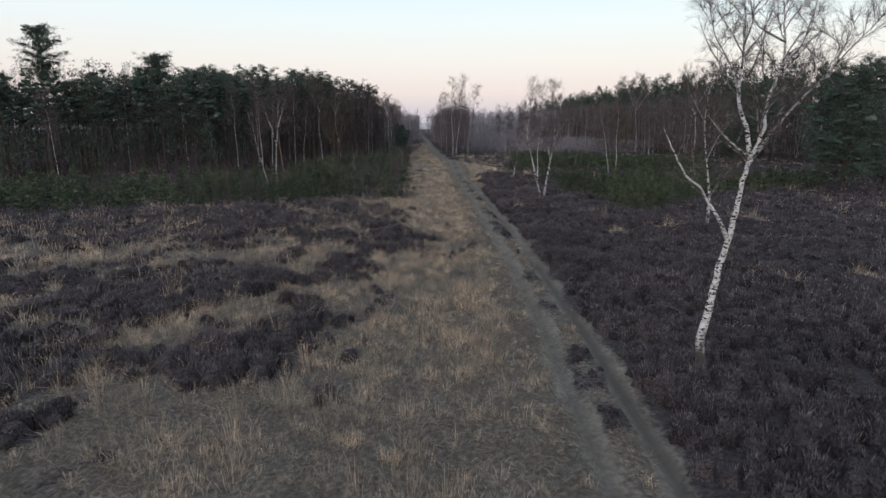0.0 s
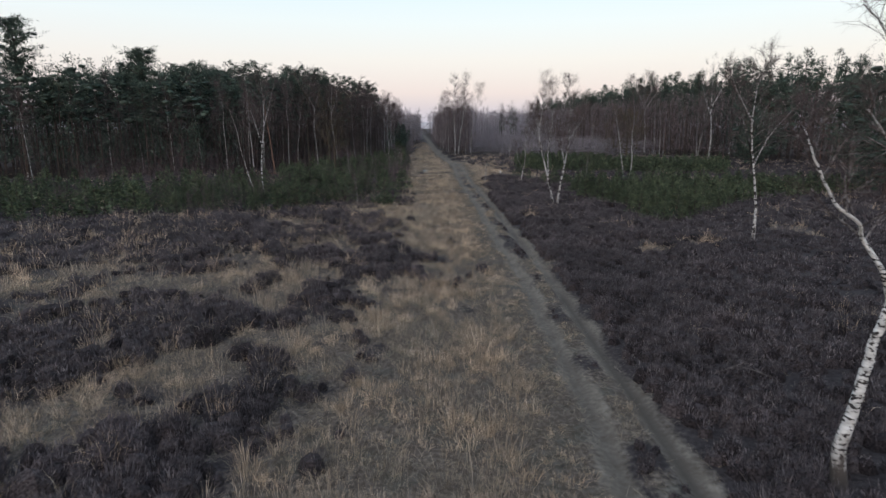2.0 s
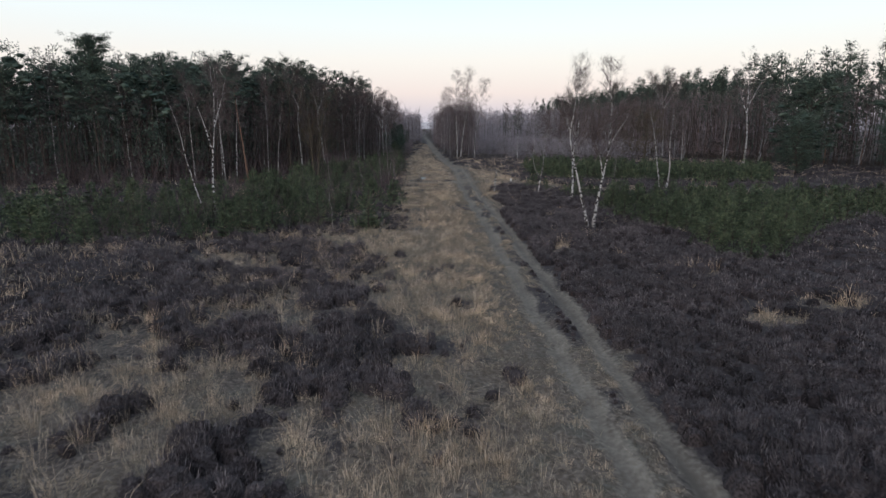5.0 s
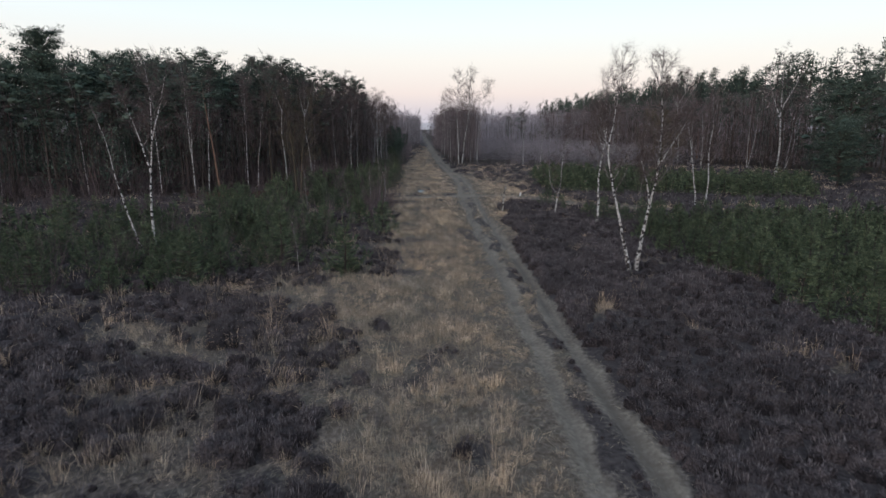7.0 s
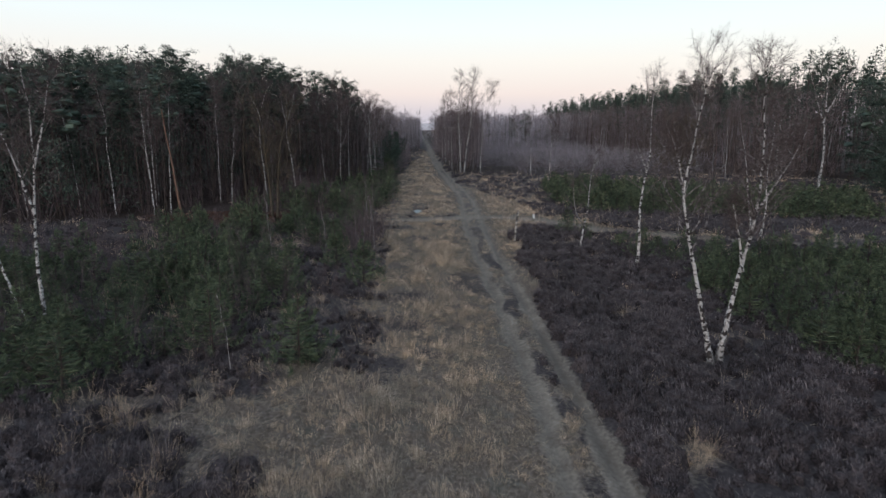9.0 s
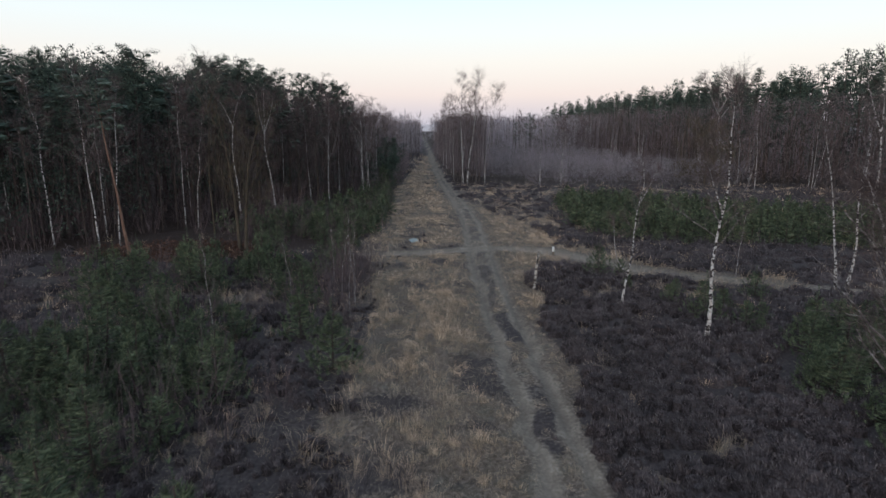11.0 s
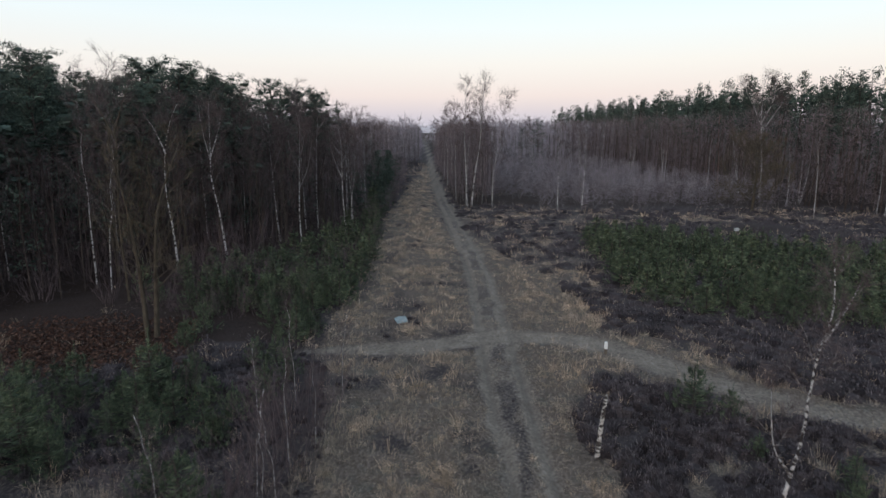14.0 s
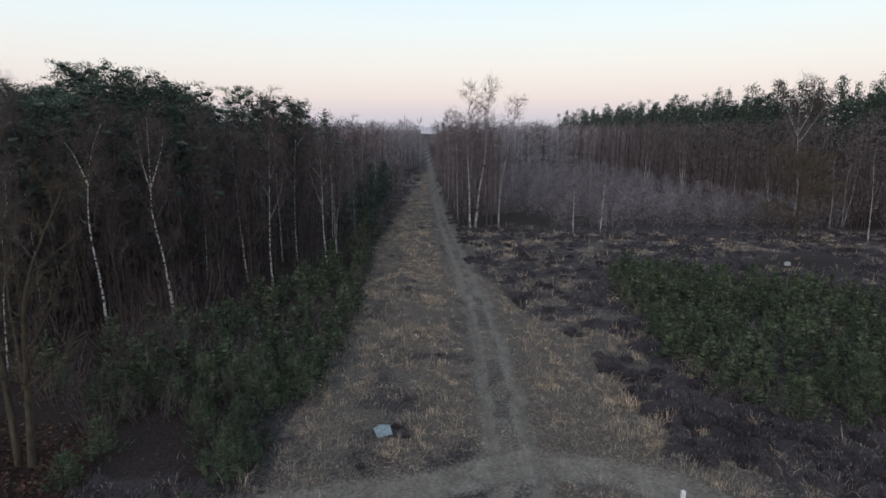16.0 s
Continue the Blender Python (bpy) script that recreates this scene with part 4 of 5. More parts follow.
def fallen_branch(r, length):
    """A dead bough with side twigs, lying on the heather."""
    pile = Pile()
    line = wander((-length / 2, 0, 0.26), (1, 0.15, 0.02), length, 6, r, 0.12)
    pile.tube(line, np.linspace(0.018, 0.006, 7), 5, False)
    for s_i in range(9):
        p = line[1 + s_i % 6]
        twig = wander(p, (0.8, r.normal() * 0.8, 0.15 + 0.2 * r.random()), length * 0.35 * (0.5 + r.random()), 3, r, 0.2)
        pile.tube(twig, (0.009, 0.007, 0.005, 0.003), 3, False)
    return tagged(new("fallen_branch", pile.mesh("fallen_branch", BRANCHBARK, False)), "pale dead branch lying on the heather", "fallen branch", "fallen branches")


for seed, (bx, by, turn, length) in enumerate(((6.95, 18.5, 0.1, 1.1), (7.3, 18.35, 2.8, 0.8))):
    fallen_branch(np.random.default_rng(60 + seed), length).matrix_basis = Matrix.Translation((bx, by, float(height(bx, by)))) @ Matrix.Rotation(turn, 4, "Z")

# ---- woods: birches, pines ----
R = np.random.default_rng(21)


def spots_of(pts, lo=0.85, hi=1.15):
    return [(x, y, R.random() * 6.28, lo + (hi - lo) * R.random()) for x, y in pts]


def edge_spots(count, ylo, yhi, inside, deep, side, gap=2.0, avoid=()):
    """Scattered places within a wood's outer strip."""
    out, tries = [], 0
    while len(out) < count and tries < count * 400:
        tries += 1
        y = ylo + (yhi - ylo) * R.random()
        x = side * 130 * R.random()
        dd = float(inside(x, y))
        if not deep[0] < dd < deep[1] or abs(x) > 0.8 * y + 12:
            continue
        if all((x - a) ** 2 + (y - c) ** 2 > gap * gap for a, c in out + list(avoid)):
            out.append((x, y))
    return out


FRONT_LEFT = [(-22.6, 110.0), (-9.6, 113.8), (-14.9, 116.2), (-10.5, 118), (-25.3, 83.9), (-24.2, 84.6),
              (-25.9, 100.9), (-28.1, 106.2), (-27.2, 88.2), (-30.3, 95), (-31.6, 96), (-21.5, 92), (-23, 93), (-35, 82), (-42, 80), (-46.6, 72), (-49.7, 75.7), (-40, 84), (-12, 124), (-10.3, 128), (-13, 131), (-11, 137), (-12.5, 143), (-14, 150), (-11.6, 156), (-33, 86), (-29, 84.5)]
set_down([lambda: birch(R, 12.0, 0.065, 0.04, 0.4, 0.21, 20, 1, 0.013, 5, 7), lambda: birch(R, 11.2, 0.055, 0.07, 0.42, 0.2, 18, 1, 0.013, 5, 7), lambda: birch(R, 12.8, 0.07, 0.03, 0.45, 0.21, 20, 1, 0.013, 5, 7), lambda: birch(R, 10.8, 0.052, 0.1, 0.35, 0.21, 18, 1, 0.013, 5, 7)],
         spots_of(FRONT_LEFT, 0.9, 1.08), "slim bare birch with a white stem at the wood's edge", "birch tree", "birches of the wood")
drawn_birch("birch_tree", "tall straight white birch beside the track", ((((2.29, 134.7, 0), (2.1, 134.7, 5.13), (1.86, 134.7, 9.05), (2.01, 134.7, 13.5), (2.24, 134.7, 16.3)), 0.13, 0.012),), 41, 0.35, 0.16, 26, 5, 5, 0.018, 0.8)
drawn_birch("birch_tree", "tall white birch leaning over its neighbour by the track", ((((2.9, 134.9, 0), (3.31, 134.9, 4.45), (3.91, 134.9, 8.4), (4.11, 134.9, 12.3), (4.55, 134.9, 16.5)), 0.13, 0.012),), 42, 0.4, 0.16, 26, 5, 5, 0.018, 0.8)
drawn_birch("birch_tree", "dark-stemmed leaning birch by the track", ((((5.65, 134.8, 0), (5.76, 134.8, 4.46), (6.51, 134.8, 9.06), (7.09, 134.8, 12.3), (7.48, 134.8, 14.8)), 0.09, 0.012),), 43, 0.35, 0.18, 24, 5, 5, 0.018, 0.8)
drawn_birch("birch_tree", "thin white birch at the edge of the grey scrub", ((((13.67, 131.0, 0), (13.67, 131.0, 4.2), (13.6, 131.0, 8.6), (13.87, 131.0, 10.7)), 0.085, 0.012),), 44, 0.4, 0.16, 16, 4, 4, 0.016, 0.6)
drawn_birch("birch_tree", "thin white birch before the grey scrub", ((((16.74, 131.1, 0), (16.92, 131.1, 3.6), (16.96, 131.1, 7.4), (16.36, 131.1, 10.4)), 0.085, 0.012),), 45, 0.4, 0.16, 16, 4, 4, 0.016, 0.6)
drawn_birch("birch_tree", "crooked white birch forking high at the wood's edge", ((((-19.6, 97.3, 0.09), (-19.75, 97.3, 3.09), (-20.02, 97.3, 6.3), (-19.79, 97.3, 8.79), (-19.08, 97.3, 11.2), (-18.7, 97.3, 11.9)), 0.1, 0.012), (((-19.8, 97.3, 8.5), (-20.56, 97.3, 10.31), (-21.3, 97.3, 11.4)), 0.055, 0.01)), 46, 0.5, 0.2, 20, 5, 4, 0.014, 0.6)
drawn_birch("birch_tree", "white birch with a brush of pale upright limbs", ((((-17.0, 100.0, 0), (-17.5, 100.0, 4.51), (-17.82, 100.0, 6.56), (-17.74, 100.0, 9.24), (-17.64, 100.0, 12.2)), 0.1, 0.012), (((-17.78, 100, 7.8), (-18.2, 100, 10.0), (-18.4, 100, 11.8)), 0.055, 0.01), (((-17.75, 100, 8.2), (-17.1, 100.2, 10.2), (-16.8, 100.2, 11.6)), 0.055, 0.01)), 47, 0.5, 0.2, 20, 5, 4, 0.014, 0.6)
def forked(line, seed):
    """Main stem with pale side limbs that rise beside it."""
    r = np.random.default_rng(seed)
    out = [(line, 0.085, 0.01)]
    base, top = np.array(line[1]), np.array(line[-1])
    for k in (0.25, 0.45, 0.6, 0.75):
        p = base + (top - base) * k
        side = (1 if r.random() < 0.5 else -1) * (0.7 + 0.8 * r.random()) * (1.2 - 0.6 * k)
        up = (top[2] - p[2]) * (0.55 + 0.3 * r.random())
        out.append(((tuple(p), (p[0] + side * 0.6, p[1] + r.normal() * 0.3, p[2] + up * 0.45), (p[0] + side, p[1] + r.normal() * 0.4, p[2] + up)), 0.042 - 0.018 * k, 0.008))
    return out


for seed, line in ((48, ((-13.36, 108.0, 0), (-13.41, 108.0, 2.94), (-13.24, 108.0, 6.7), (-13.04, 108.0, 11.2))), (49, ((-15.53, 109.0, 0), (-15.88, 109.0, 4.46), (-16.02, 109.0, 8.67), (-16.12, 109.0, 11.6))),
                   (50, ((-19.02, 109.7, 0), (-18.82, 109.7, 4.34), (-18.74, 109.7, 8.62), (-18.72, 109.7, 12.2))), (51, ((-9.72, 110.8, 0), (-10.01, 110.8, 4.19), (-10.02, 110.8, 8.57), (-10.2, 110.8, 10.6))), (52, ((-13.83, 117.0, 0), (-13.83, 117.0, 4.2), (-13.6, 117.0, 9.15), (-13.32, 117.0, 12.2)))):
    drawn_birch("birch_tree", "slim white birch with short ascending limbs in the wood's edge", forked(line, seed), seed, 0.45, 0.2, 18, 4, 4, 0.014, 0.6)
ROW = [(0.9, 141.4), (2.4, 146), (0.5, 152), (2.8, 157), (-0.4, 163), (1.9, 171), (-1.2, 178), (0.8, 186), (-1.8, 197), (0.4, 209), (4.8, 143), (5.4, 152), (4.1, 166), (-3.2, 222), (-2.6, 240)]
set_down([lambda: birch(R, 15.4, 0.075, 0.04, 0.35, 0.15, 24, 1, 0.02), lambda: birch(R, 14.2, 0.07, 0.06, 0.4, 0.15, 22, 1, 0.02)],
         spots_of(ROW, 0.82, 1.0), "tall bare birch in the row beside the track", "birch tree", "birches along the track")
set_down([lambda: birch(R, 10.5, 0.075, 0.05, 0.45, 0.17, 16, 1, 0.018), lambda: birch(R, 11.5, 0.055, 0.03, 0.45, 0.18, 14, 2, 0.018)],
         spots_of([(43.5, 126.5), (48.2, 137.9), (46, 136.8), (46, 150), (44, 158), (42.5, 174), (47, 188), (46, 205), (40, 168), (37, 180), (52, 128), (55, 122), (60, 116), (66, 112), (34, 190), (30, 205), (24, 215), (20, 195), (27, 180), (72, 108), (46, 144), (50, 124)], 0.85, 1.12),
         "bare birch with a white stem before the dark pine wood", "birch tree", "birches of the far wood")
near_l = edge_spots(68, 72, 124, lambda x, y: left_wood(x, y) - np.interp(y, (100, 112, 124), (0, 4, 12)), (4.5, 26), -1, 2.6, FRONT_LEFT)
set_down([lambda: pine(R, 15.0, 0.17, 0.4, 0.2, 22, 13, None, 6, 0.03, 22, True, 1.25), lambda: pine(R, 14.2, 0.16, 0.4, 0.22, 22, 13, None, 6, 0.03, 22, True, 1.25), lambda: pine(R, 15.4, 0.18, 0.42, 0.19, 22, 13, None, 6, 0.03, 22, True, 1.25), lambda: pine(R, 13.6, 0.15, 0.42, 0.2, 20, 13, None, 9, 0.06, 22, True, 1.25)],
         [(px, py, turn, size * float(np.interp(py, (74, 90, 98, 124), (0.88, 0.945, 1.045, 1.03)))) for px, py, turn, size in spots_of(near_l + [(-14.2, 119.5), (-16.2, 121), (-17.8, 117.5), (-21, 116.5), (-25, 115)], 0.9, 1.02)], "Scots pine with a bare bole and dark green crown", "pine tree", "pines of the wood")
set_down([lambda: pine(R, 15.6, 0.19, 0.29, 0.19, 34, 24, None, 9, 0.02, 18, True, 1.15), lambda: pine(R, 18.4, 0.22, 0.34, 0.17, 34, 24, None, 9, 0.02, 18, True, 1.15)], [(-38.9, 83.6, 1.0, 1.0), (-49.8, 76.0, 2.0, 1.0)],
         "tall Scots pine with a rounded crown above the wood", "pine tree", "pines of the wood")
lean_pine = pine(R, 11.5, 0.115, 0.25, 0.14, 8, 6, REDBARK, 4, 0.0)
tagged(lean_pine, "leaning pine with a bare orange bole", "pine tree", "pines of the wood")
lean_pine.matrix_basis = Matrix.Translation((-21.8, 81.4, 0)) @ Matrix.Rotation(radians(-6), 4, "Y")
dark_l = edge_spots(14, 94, 124, left_wood, (2.0, 6.0), -1, 2.4, FRONT_LEFT)
set_down([lambda: birch(R, 11.0, 0.05, 0.05, 0.25, 0.22, 24, 1, 0.014, 5, 7, OAKBARK), lambda: birch(R, 12.0, 0.055, 0.04, 0.3, 0.2, 24, 1, 0.014, 5, 7, OAKBARK)],
         spots_of(dark_l, 0.85, 1.05), "dark-stemmed bare birch with a brown haze of twigs before the pines", "birch tree", "birches of the wood")
near_r = edge_spots(36, 95, 230, right_wood, (2.5, 22), 1, 3.0)
set_down([lambda: pine(R, 19.5, 0.2, 0.4, 0.12, 24, 12, None, 5, 0.02, 22, False, 1.45), lambda: pine(R, 18.2, 0.19, 0.45, 0.13, 24, 12, None, 5, 0.02, 22, False, 1.45), lambda: pine(R, 19.0, 0.2, 0.4, 0.13, 24, 12, REDBARK, 5, 0.02, 22, False, 1.45)],
         [(px, py, turn, size * float(np.interp(py, (95, 115, 140), (0.78, 0.83, 0.98)))) for px, py, turn, size in spots_of(near_r, 0.87, 0.96)], "tall slender pine with a pointed dark crown", "pine tree", "pines of the far wood")
set_down([lambda: pine(R, 12.4, 0.26, 0.9, 0.53, 58, 32, None, 3, 0.03, 22, True, 1.4)], [(52.2, 103.5, 0.4, 1.0), (37.5, 55.5, 2.0, 0.85), (46, 62, 3.3, 0.95), (57, 68, 5.0, 1.05), (66, 82, 1.2, 1.1), (45, 93, 4.2, 0.55), (62, 97, 2.6, 1.0)],
         "broad low-branched pine with a spreading dark crown", "pine tree", "broad pines")
set_down([lambda: pine(R, 6.6, 0.1, 0.94, 0.27, 26, 14, None, 0, 0.02, 14, False, 1.3), lambda: pine(R, 5.6, 0.09, 0.94, 0.3, 24, 14, None, 0, 0.03, 14, False, 1.3)], [(-8.3, 126, 1, 0.65), (-8.8, 131, 2, 0.8), (-10.4, 133, 3, 0.9), (-9.0, 137, 4, 0.85), (-10.2, 141, 5, 1.0), (-9.6, 146, 0, 1.0), (-11.4, 149, 2, 1.1), (-10.2, 153, 3, 1.0), (-10.8, 159, 1, 1.05), (-11.6, 165, 4, 1.0), (-11.2, 127, 5, 0.8)],
         "dense dark pine, branched to the ground, beside the track", "pine tree", "pines of the wood")
set_down([lambda: pine(R, 11, 0.15, 0.6, 0.2, 20, 9)], [(26, 232, 0, 1.2), (22, 238, 1, 1.0), (-16.5, 146, 2, 1.1), (-14, 160, 4, 0.8), (-10.6, 152, 4, 0.5), (-9.3, 158, 1, 0.48), (-10.8, 164, 2, 0.55), (-9.9, 171, 3, 0.5)],
         "dark pine standing out from the bare wood", "pine tree", "pines of the wood")


def many_stemmed(r, tall, stems, label):
    tree = new("oak_tree")
    trunk, wood, fine = Pile(), Pile(), Pile()
    for s_i, (dx, lx) in enumerate(stems):
        stem = curve([(dx, 0, -0.15), (dx + lx * 0.15, 0.1, tall * 0.3), (dx + lx * 0.5, r.normal() * 0.2, tall * 0.65), (dx + lx, r.normal() * 0.5, tall)], 12)
        rad = np.linspace(0.14, 0.015, 12)
        trunk.tube(stem, rad, 8)
        birch_limbs(wood, fine, stem, rad, r, 0.22, 0.28, 22, 0.9, 0.5, 0.014, 5, 5)
    part("trunk", trunk.mesh("oak_trunk", OAKBARK, False), tree)
    tagged(part("crown", wood.join(fine).two("oak_crown", OAKBARK, OAKTWIG), tree, "bare branches and twigs tinged with lichen"), kind="stuff")
    return tagged(tree, label, "oak tree", "bare oaks")


many_stemmed(R, 9.6, ((-0.22, -0.9), (0.22, 1.2)), "bare young oak with two stems over fallen leaves").location = (-14.9, 83.9, 0)


def broad_oak(r, tall, wide, label):
    """A short trunk that breaks into long level limbs, bushy with fine twigs."""
    tree = new("oak_tree")
    trunk, wood, fine = Pile(), Pile(), Pile()
    stem = curve([(0, 0, -0.15), (0.05, 0, tall * 0.2), (0.2, 0.1, tall * 0.55), (0.1, 0, tall * 0.95)], 12)
    trunk.tube(stem, np.linspace(0.22, 0.03, 12), 8)
    for l_i in range(26):
        k = 0.12 + 0.85 * l_i / 26
        p = stem[int(k * 11)]
        a = l_i * 2.4 + r.random()
        ln = wide * math.sqrt(max(1 - (k * 1.5 - 0.5) ** 2, 0.08)) * (0.75 + 0.4 * r.random())
        line = wander(p, (math.cos(a), math.sin(a), 0.1 + 0.7 * k), ln, 7, r, 0.16, 0.03)
        rad = np.linspace(0.05, 0.012, 8)
        wood.tube(line, rad, 5, False)
        birch_limbs(wood, fine, line, rad, r, 0.25, 0.4, 9, 0.9, 0.5, 0.016, 4, 4, max(ln, 2.5))
    part("trunk", trunk.mesh("oak_trunk", OAKBARK, False), tree)
    tagged(part("crown", wood.join(fine).two("oak_crown", OAKBARK, OAKTWIG), tree, "level bare limbs thick with lichened twigs"), kind="stuff")
    return tagged(tree, label, "oak tree", "bare oaks")


broad_oak(R, 9.0, 5.6, "broad bare bushy oak with yellowish lichened twigs").location = (37.7, 129.7, 0)

# ---- young pines and bare scrub ----
def inside_of(poly, x, y):
    c = False
    for (ax, ay), (bx, by) in zip(poly, poly[1:] + poly[:1]):
        if (ay > y) != (by > y) and x < (bx - ax) * (y - ay) / (by - ay) + ax:
            c = not c
    return c


def fill(poly, count, gap, keep=None):
    xs, ys = [p[0] for p in poly], [p[1] for p in poly]
    out, tries = [], 0
    while len(out) < count and tries < count * 120:
        tries += 1
        x, y = min(xs) + (max(xs) - min(xs)) * R.random(), min(ys) + (max(ys) - min(ys)) * R.random()
        if not inside_of(poly, x, y) or (keep and not keep(x, y)) or abs(x) > 0.8 * y + 8:
            continue
        if all((x - a) ** 2 + (y - c) ** 2 > gap * gap for a, c in out):
            out.append((x, y))
    return out


open_leaf = lambda x, y: math.hypot((x + 17.8) / 6.8, (y - 83) / 4.0) > 1.05 and cross_gap(np.float64(x), np.float64(y)) > 1.6
BELT_L = [(-44, 34), (-30, 41), (-24, 43.6), (-17, 46.8), (-13, 47.3), (-10.5, 50), (-8, 52), (-7.6, 58), (-10, 64), (-18, 62), (-30, 58), (-52, 56)]
SCRUB_L = [(-10, 56), (-6, 56), (-5, 66), (-6.5, 80), (-12, 80), (-22, 79), (-34, 75), (-45, 66), (-30, 58), (-18, 62)]
BELT_L2 = [(-6.6, 87), (-5.9, 97), (-6.2, 103), (-8.2, 122), (-11, 118), (-11, 106), (-16, 97), (-14, 88)]
BELT_R = [(13.8, 43.0), (15.8, 43.8), (19, 48), (22.6, 51.4), (28, 55.5), (38, 60), (42, 64), (32, 67), (15.5, 66.5), (12, 61), (11.4, 55), (13.0, 51)]
BELT_R2 = [(13, 112), (11.7, 104), (11.2, 93), (12.2, 88.6), (15.5, 87.4), (18, 85.6), (24, 85.0), (36, 82), (44, 98), (30, 104.5), (25, 107.5), (20, 111), (15, 115)]
LONE = [(-4.6, 51.6), (-4.9, 52.6), (10.8, 70.2), (11.6, 71.5), (9.6, 73.0), (11.6, 68.1), (12.8, 66.6), (15.5, 71.2), (12.9, 65.6), (8.8, 76.0), (12.9, 69), (14, 67.6), (13, 62), (12.4, 60.5), (14.5, 64), (9.9, 75.5), (-12, 66), (-9.6, 63.5), (-13.6, 62), (-10.8, 68), (-8.5, 71), (-12.6, 72.5), (26, 84), (32, 82.5), (38, 80), (-7.0, 84.0), (-7.9, 84.9), (-8.6, 83.9), (-9.2, 85.4), (-6.9, 85.3), (-8.2, 86.4), (-7.6, 89.2), (-7.2, 90.4), (-8.3, 90.0), (-7.9, 91.6), (-9.4, 88.6), (-12.5, 84.4)]
def turned(pts, lo, hi):
    return [(x, y, R.random() * 6.28, lo + (hi - lo) * R.random()) for x, y in pts]


belt_l, scrub_l, belt_l2 = turned(fill(BELT_L, 190, 1.3), 0.75, 1.35), turned(fill(SCRUB_L, 40, 1.9, open_leaf), 0.7, 1.3), turned(fill(BELT_L2, 80, 1.3), 0.8, 1.4) + turned(fill([(-10, 86.5), (-8, 90), (-13, 98), (-19, 97), (-20, 91), (-15, 87.5)], 22, 1.7), 0.7, 1.3)
belt_r, belt_r2 = turned(fill(BELT_R, 200, 1.1), 0.65, 1.15), turned(fill(BELT_R2, 340, 1.15), 0.65, 1.3)
everyone = belt_l + scrub_l + belt_l2 + belt_r + belt_r2
everyone.sort(key=lambda s: max(abs(s[0]) / 0.75, s[1] - 60, 9))
singled = everyone[:235] + turned(LONE, 0.5, 0.95) + turned([(-4.2, 62.0), (-4.8, 51.3)], 1.3, 1.4) + turned([(-13.1, 67.2), (-13, 72.3), (-15.6, 76), (-10.3, 60.2), (-7.6, 61), (-7.4, 59.4), (-11.2, 58.2), (-18.3, 76), (-10.2, 57.2), (-11.1, 76.4), (-16.8, 70.1), (-11.3, 65.4), (-11, 62.5), (-14.1, 73.3), (-12.2, 65.7), (-13.4, 68.4), (-9, 60), (-12.4, 59.4), (-13.6, 66), (-11.9, 61.3)], 1.0, 1.4) + turned([(-12.7, 77.0), (-11.3, 76.3), (-11.2, 77.4), (-10.0, 77.1), (-9.0, 76.7), (-10.9, 74.9), (-9.7, 75.0), (-8.6, 74.8), (-7.7, 75.3), (-11.4, 74.0), (-13.7, 75.9), (-15.4, 77.4), (-12.7, 82.7), (-8.5, 80.2), (-7.8, 80.7), (-7.5, 83.1), (-6.8, 78.8), (-9.8, 73.5), (-7.7, 73.5)], 0.65, 1.05) + turned([(-8.6, 123), (-9.4, 126), (-8.9, 129), (-9.8, 131), (-9.2, 134), (-10.2, 137), (-9.4, 140), (-10.6, 143), (-9.6, 146), (-10.8, 150), (-10.0, 154), (-11.2, 158)], 1.3, 2.1)
close = [s for s in singled if abs(s[0]) < 22 and s[1] < 93]
apart = [s for s in singled if not (abs(s[0]) < 22 and s[1] < 93)]
set_down([lambda: young_pine(R, 1.9), lambda: young_pine(R, 2.2), lambda: young_pine(R, 1.7), lambda: young_pine(R, 2.4)], close, "young bushy green pine growing among heath scrub", "young pine", "young pines", 0.03)
set_down([lambda: young_pine(R, 1.9, 52, 28, 0.028), lambda: young_pine(R, 2.2, 52, 28, 0.028), lambda: young_pine(R, 2.0, 52, 28, 0.028)], apart, "young bushy green pine growing among heath scrub", "young pine", "young pines", 0.03)
thicket, thicket_wood = Pile(), Pile()
shapes = [young_shape(R, 2.0, 32, 16, 0.04) for _ in range(4)]
shapes = [[(np.concatenate(q.v), np.concatenate(q.t)) for q in pair] for pair in shapes]
for n_i, (x, y, turn, size) in enumerate(everyone[235:]):
    c, s = math.cos(turn), math.sin(turn)
    for pile, (v, t) in zip((thicket_wood, thicket), shapes[n_i % 4]):
        v = v * size
        pile.add(np.stack((v[:, 0] * c - v[:, 1] * s + x, v[:, 0] * s + v[:, 1] * c + y, v[:, 2]), 1), t)
tagged(new("young_pine_thicket", thicket_wood.join(thicket).two("young_pine_thicket", PINEBARK, YOUNG)), "thicket of young green pines on the heath", "young pine", kind="stuff")
brush = turned(fill([(-34, 44), (-16, 46.5), (-4.6, 53), (-4.4, 62), (-5.2, 80), (-12, 81), (-22, 79), (-40, 72)], 124, 1.2, open_leaf), 0.7, 1.25)
brush += turned(fill([(-6.5, 86), (-6, 98), (-7.5, 125), (-10, 165), (-14, 165), (-12, 108), (-17, 96)], 40, 1.6), 0.8, 1.5)
brush += turned(fill([(-13, 88), (-18, 95), (-24, 92), (-27, 85), (-34, 78), (-44, 74), (-40, 84), (-26, 100), (-15, 107)], 40, 2.0, open_leaf), 1.1, 2.0)
brush += turned(fill([(-6.6, 87), (-7, 97), (-13, 97), (-17, 88.5), (-12.5, 86.5)], 28, 1.2), 0.8, 1.2)
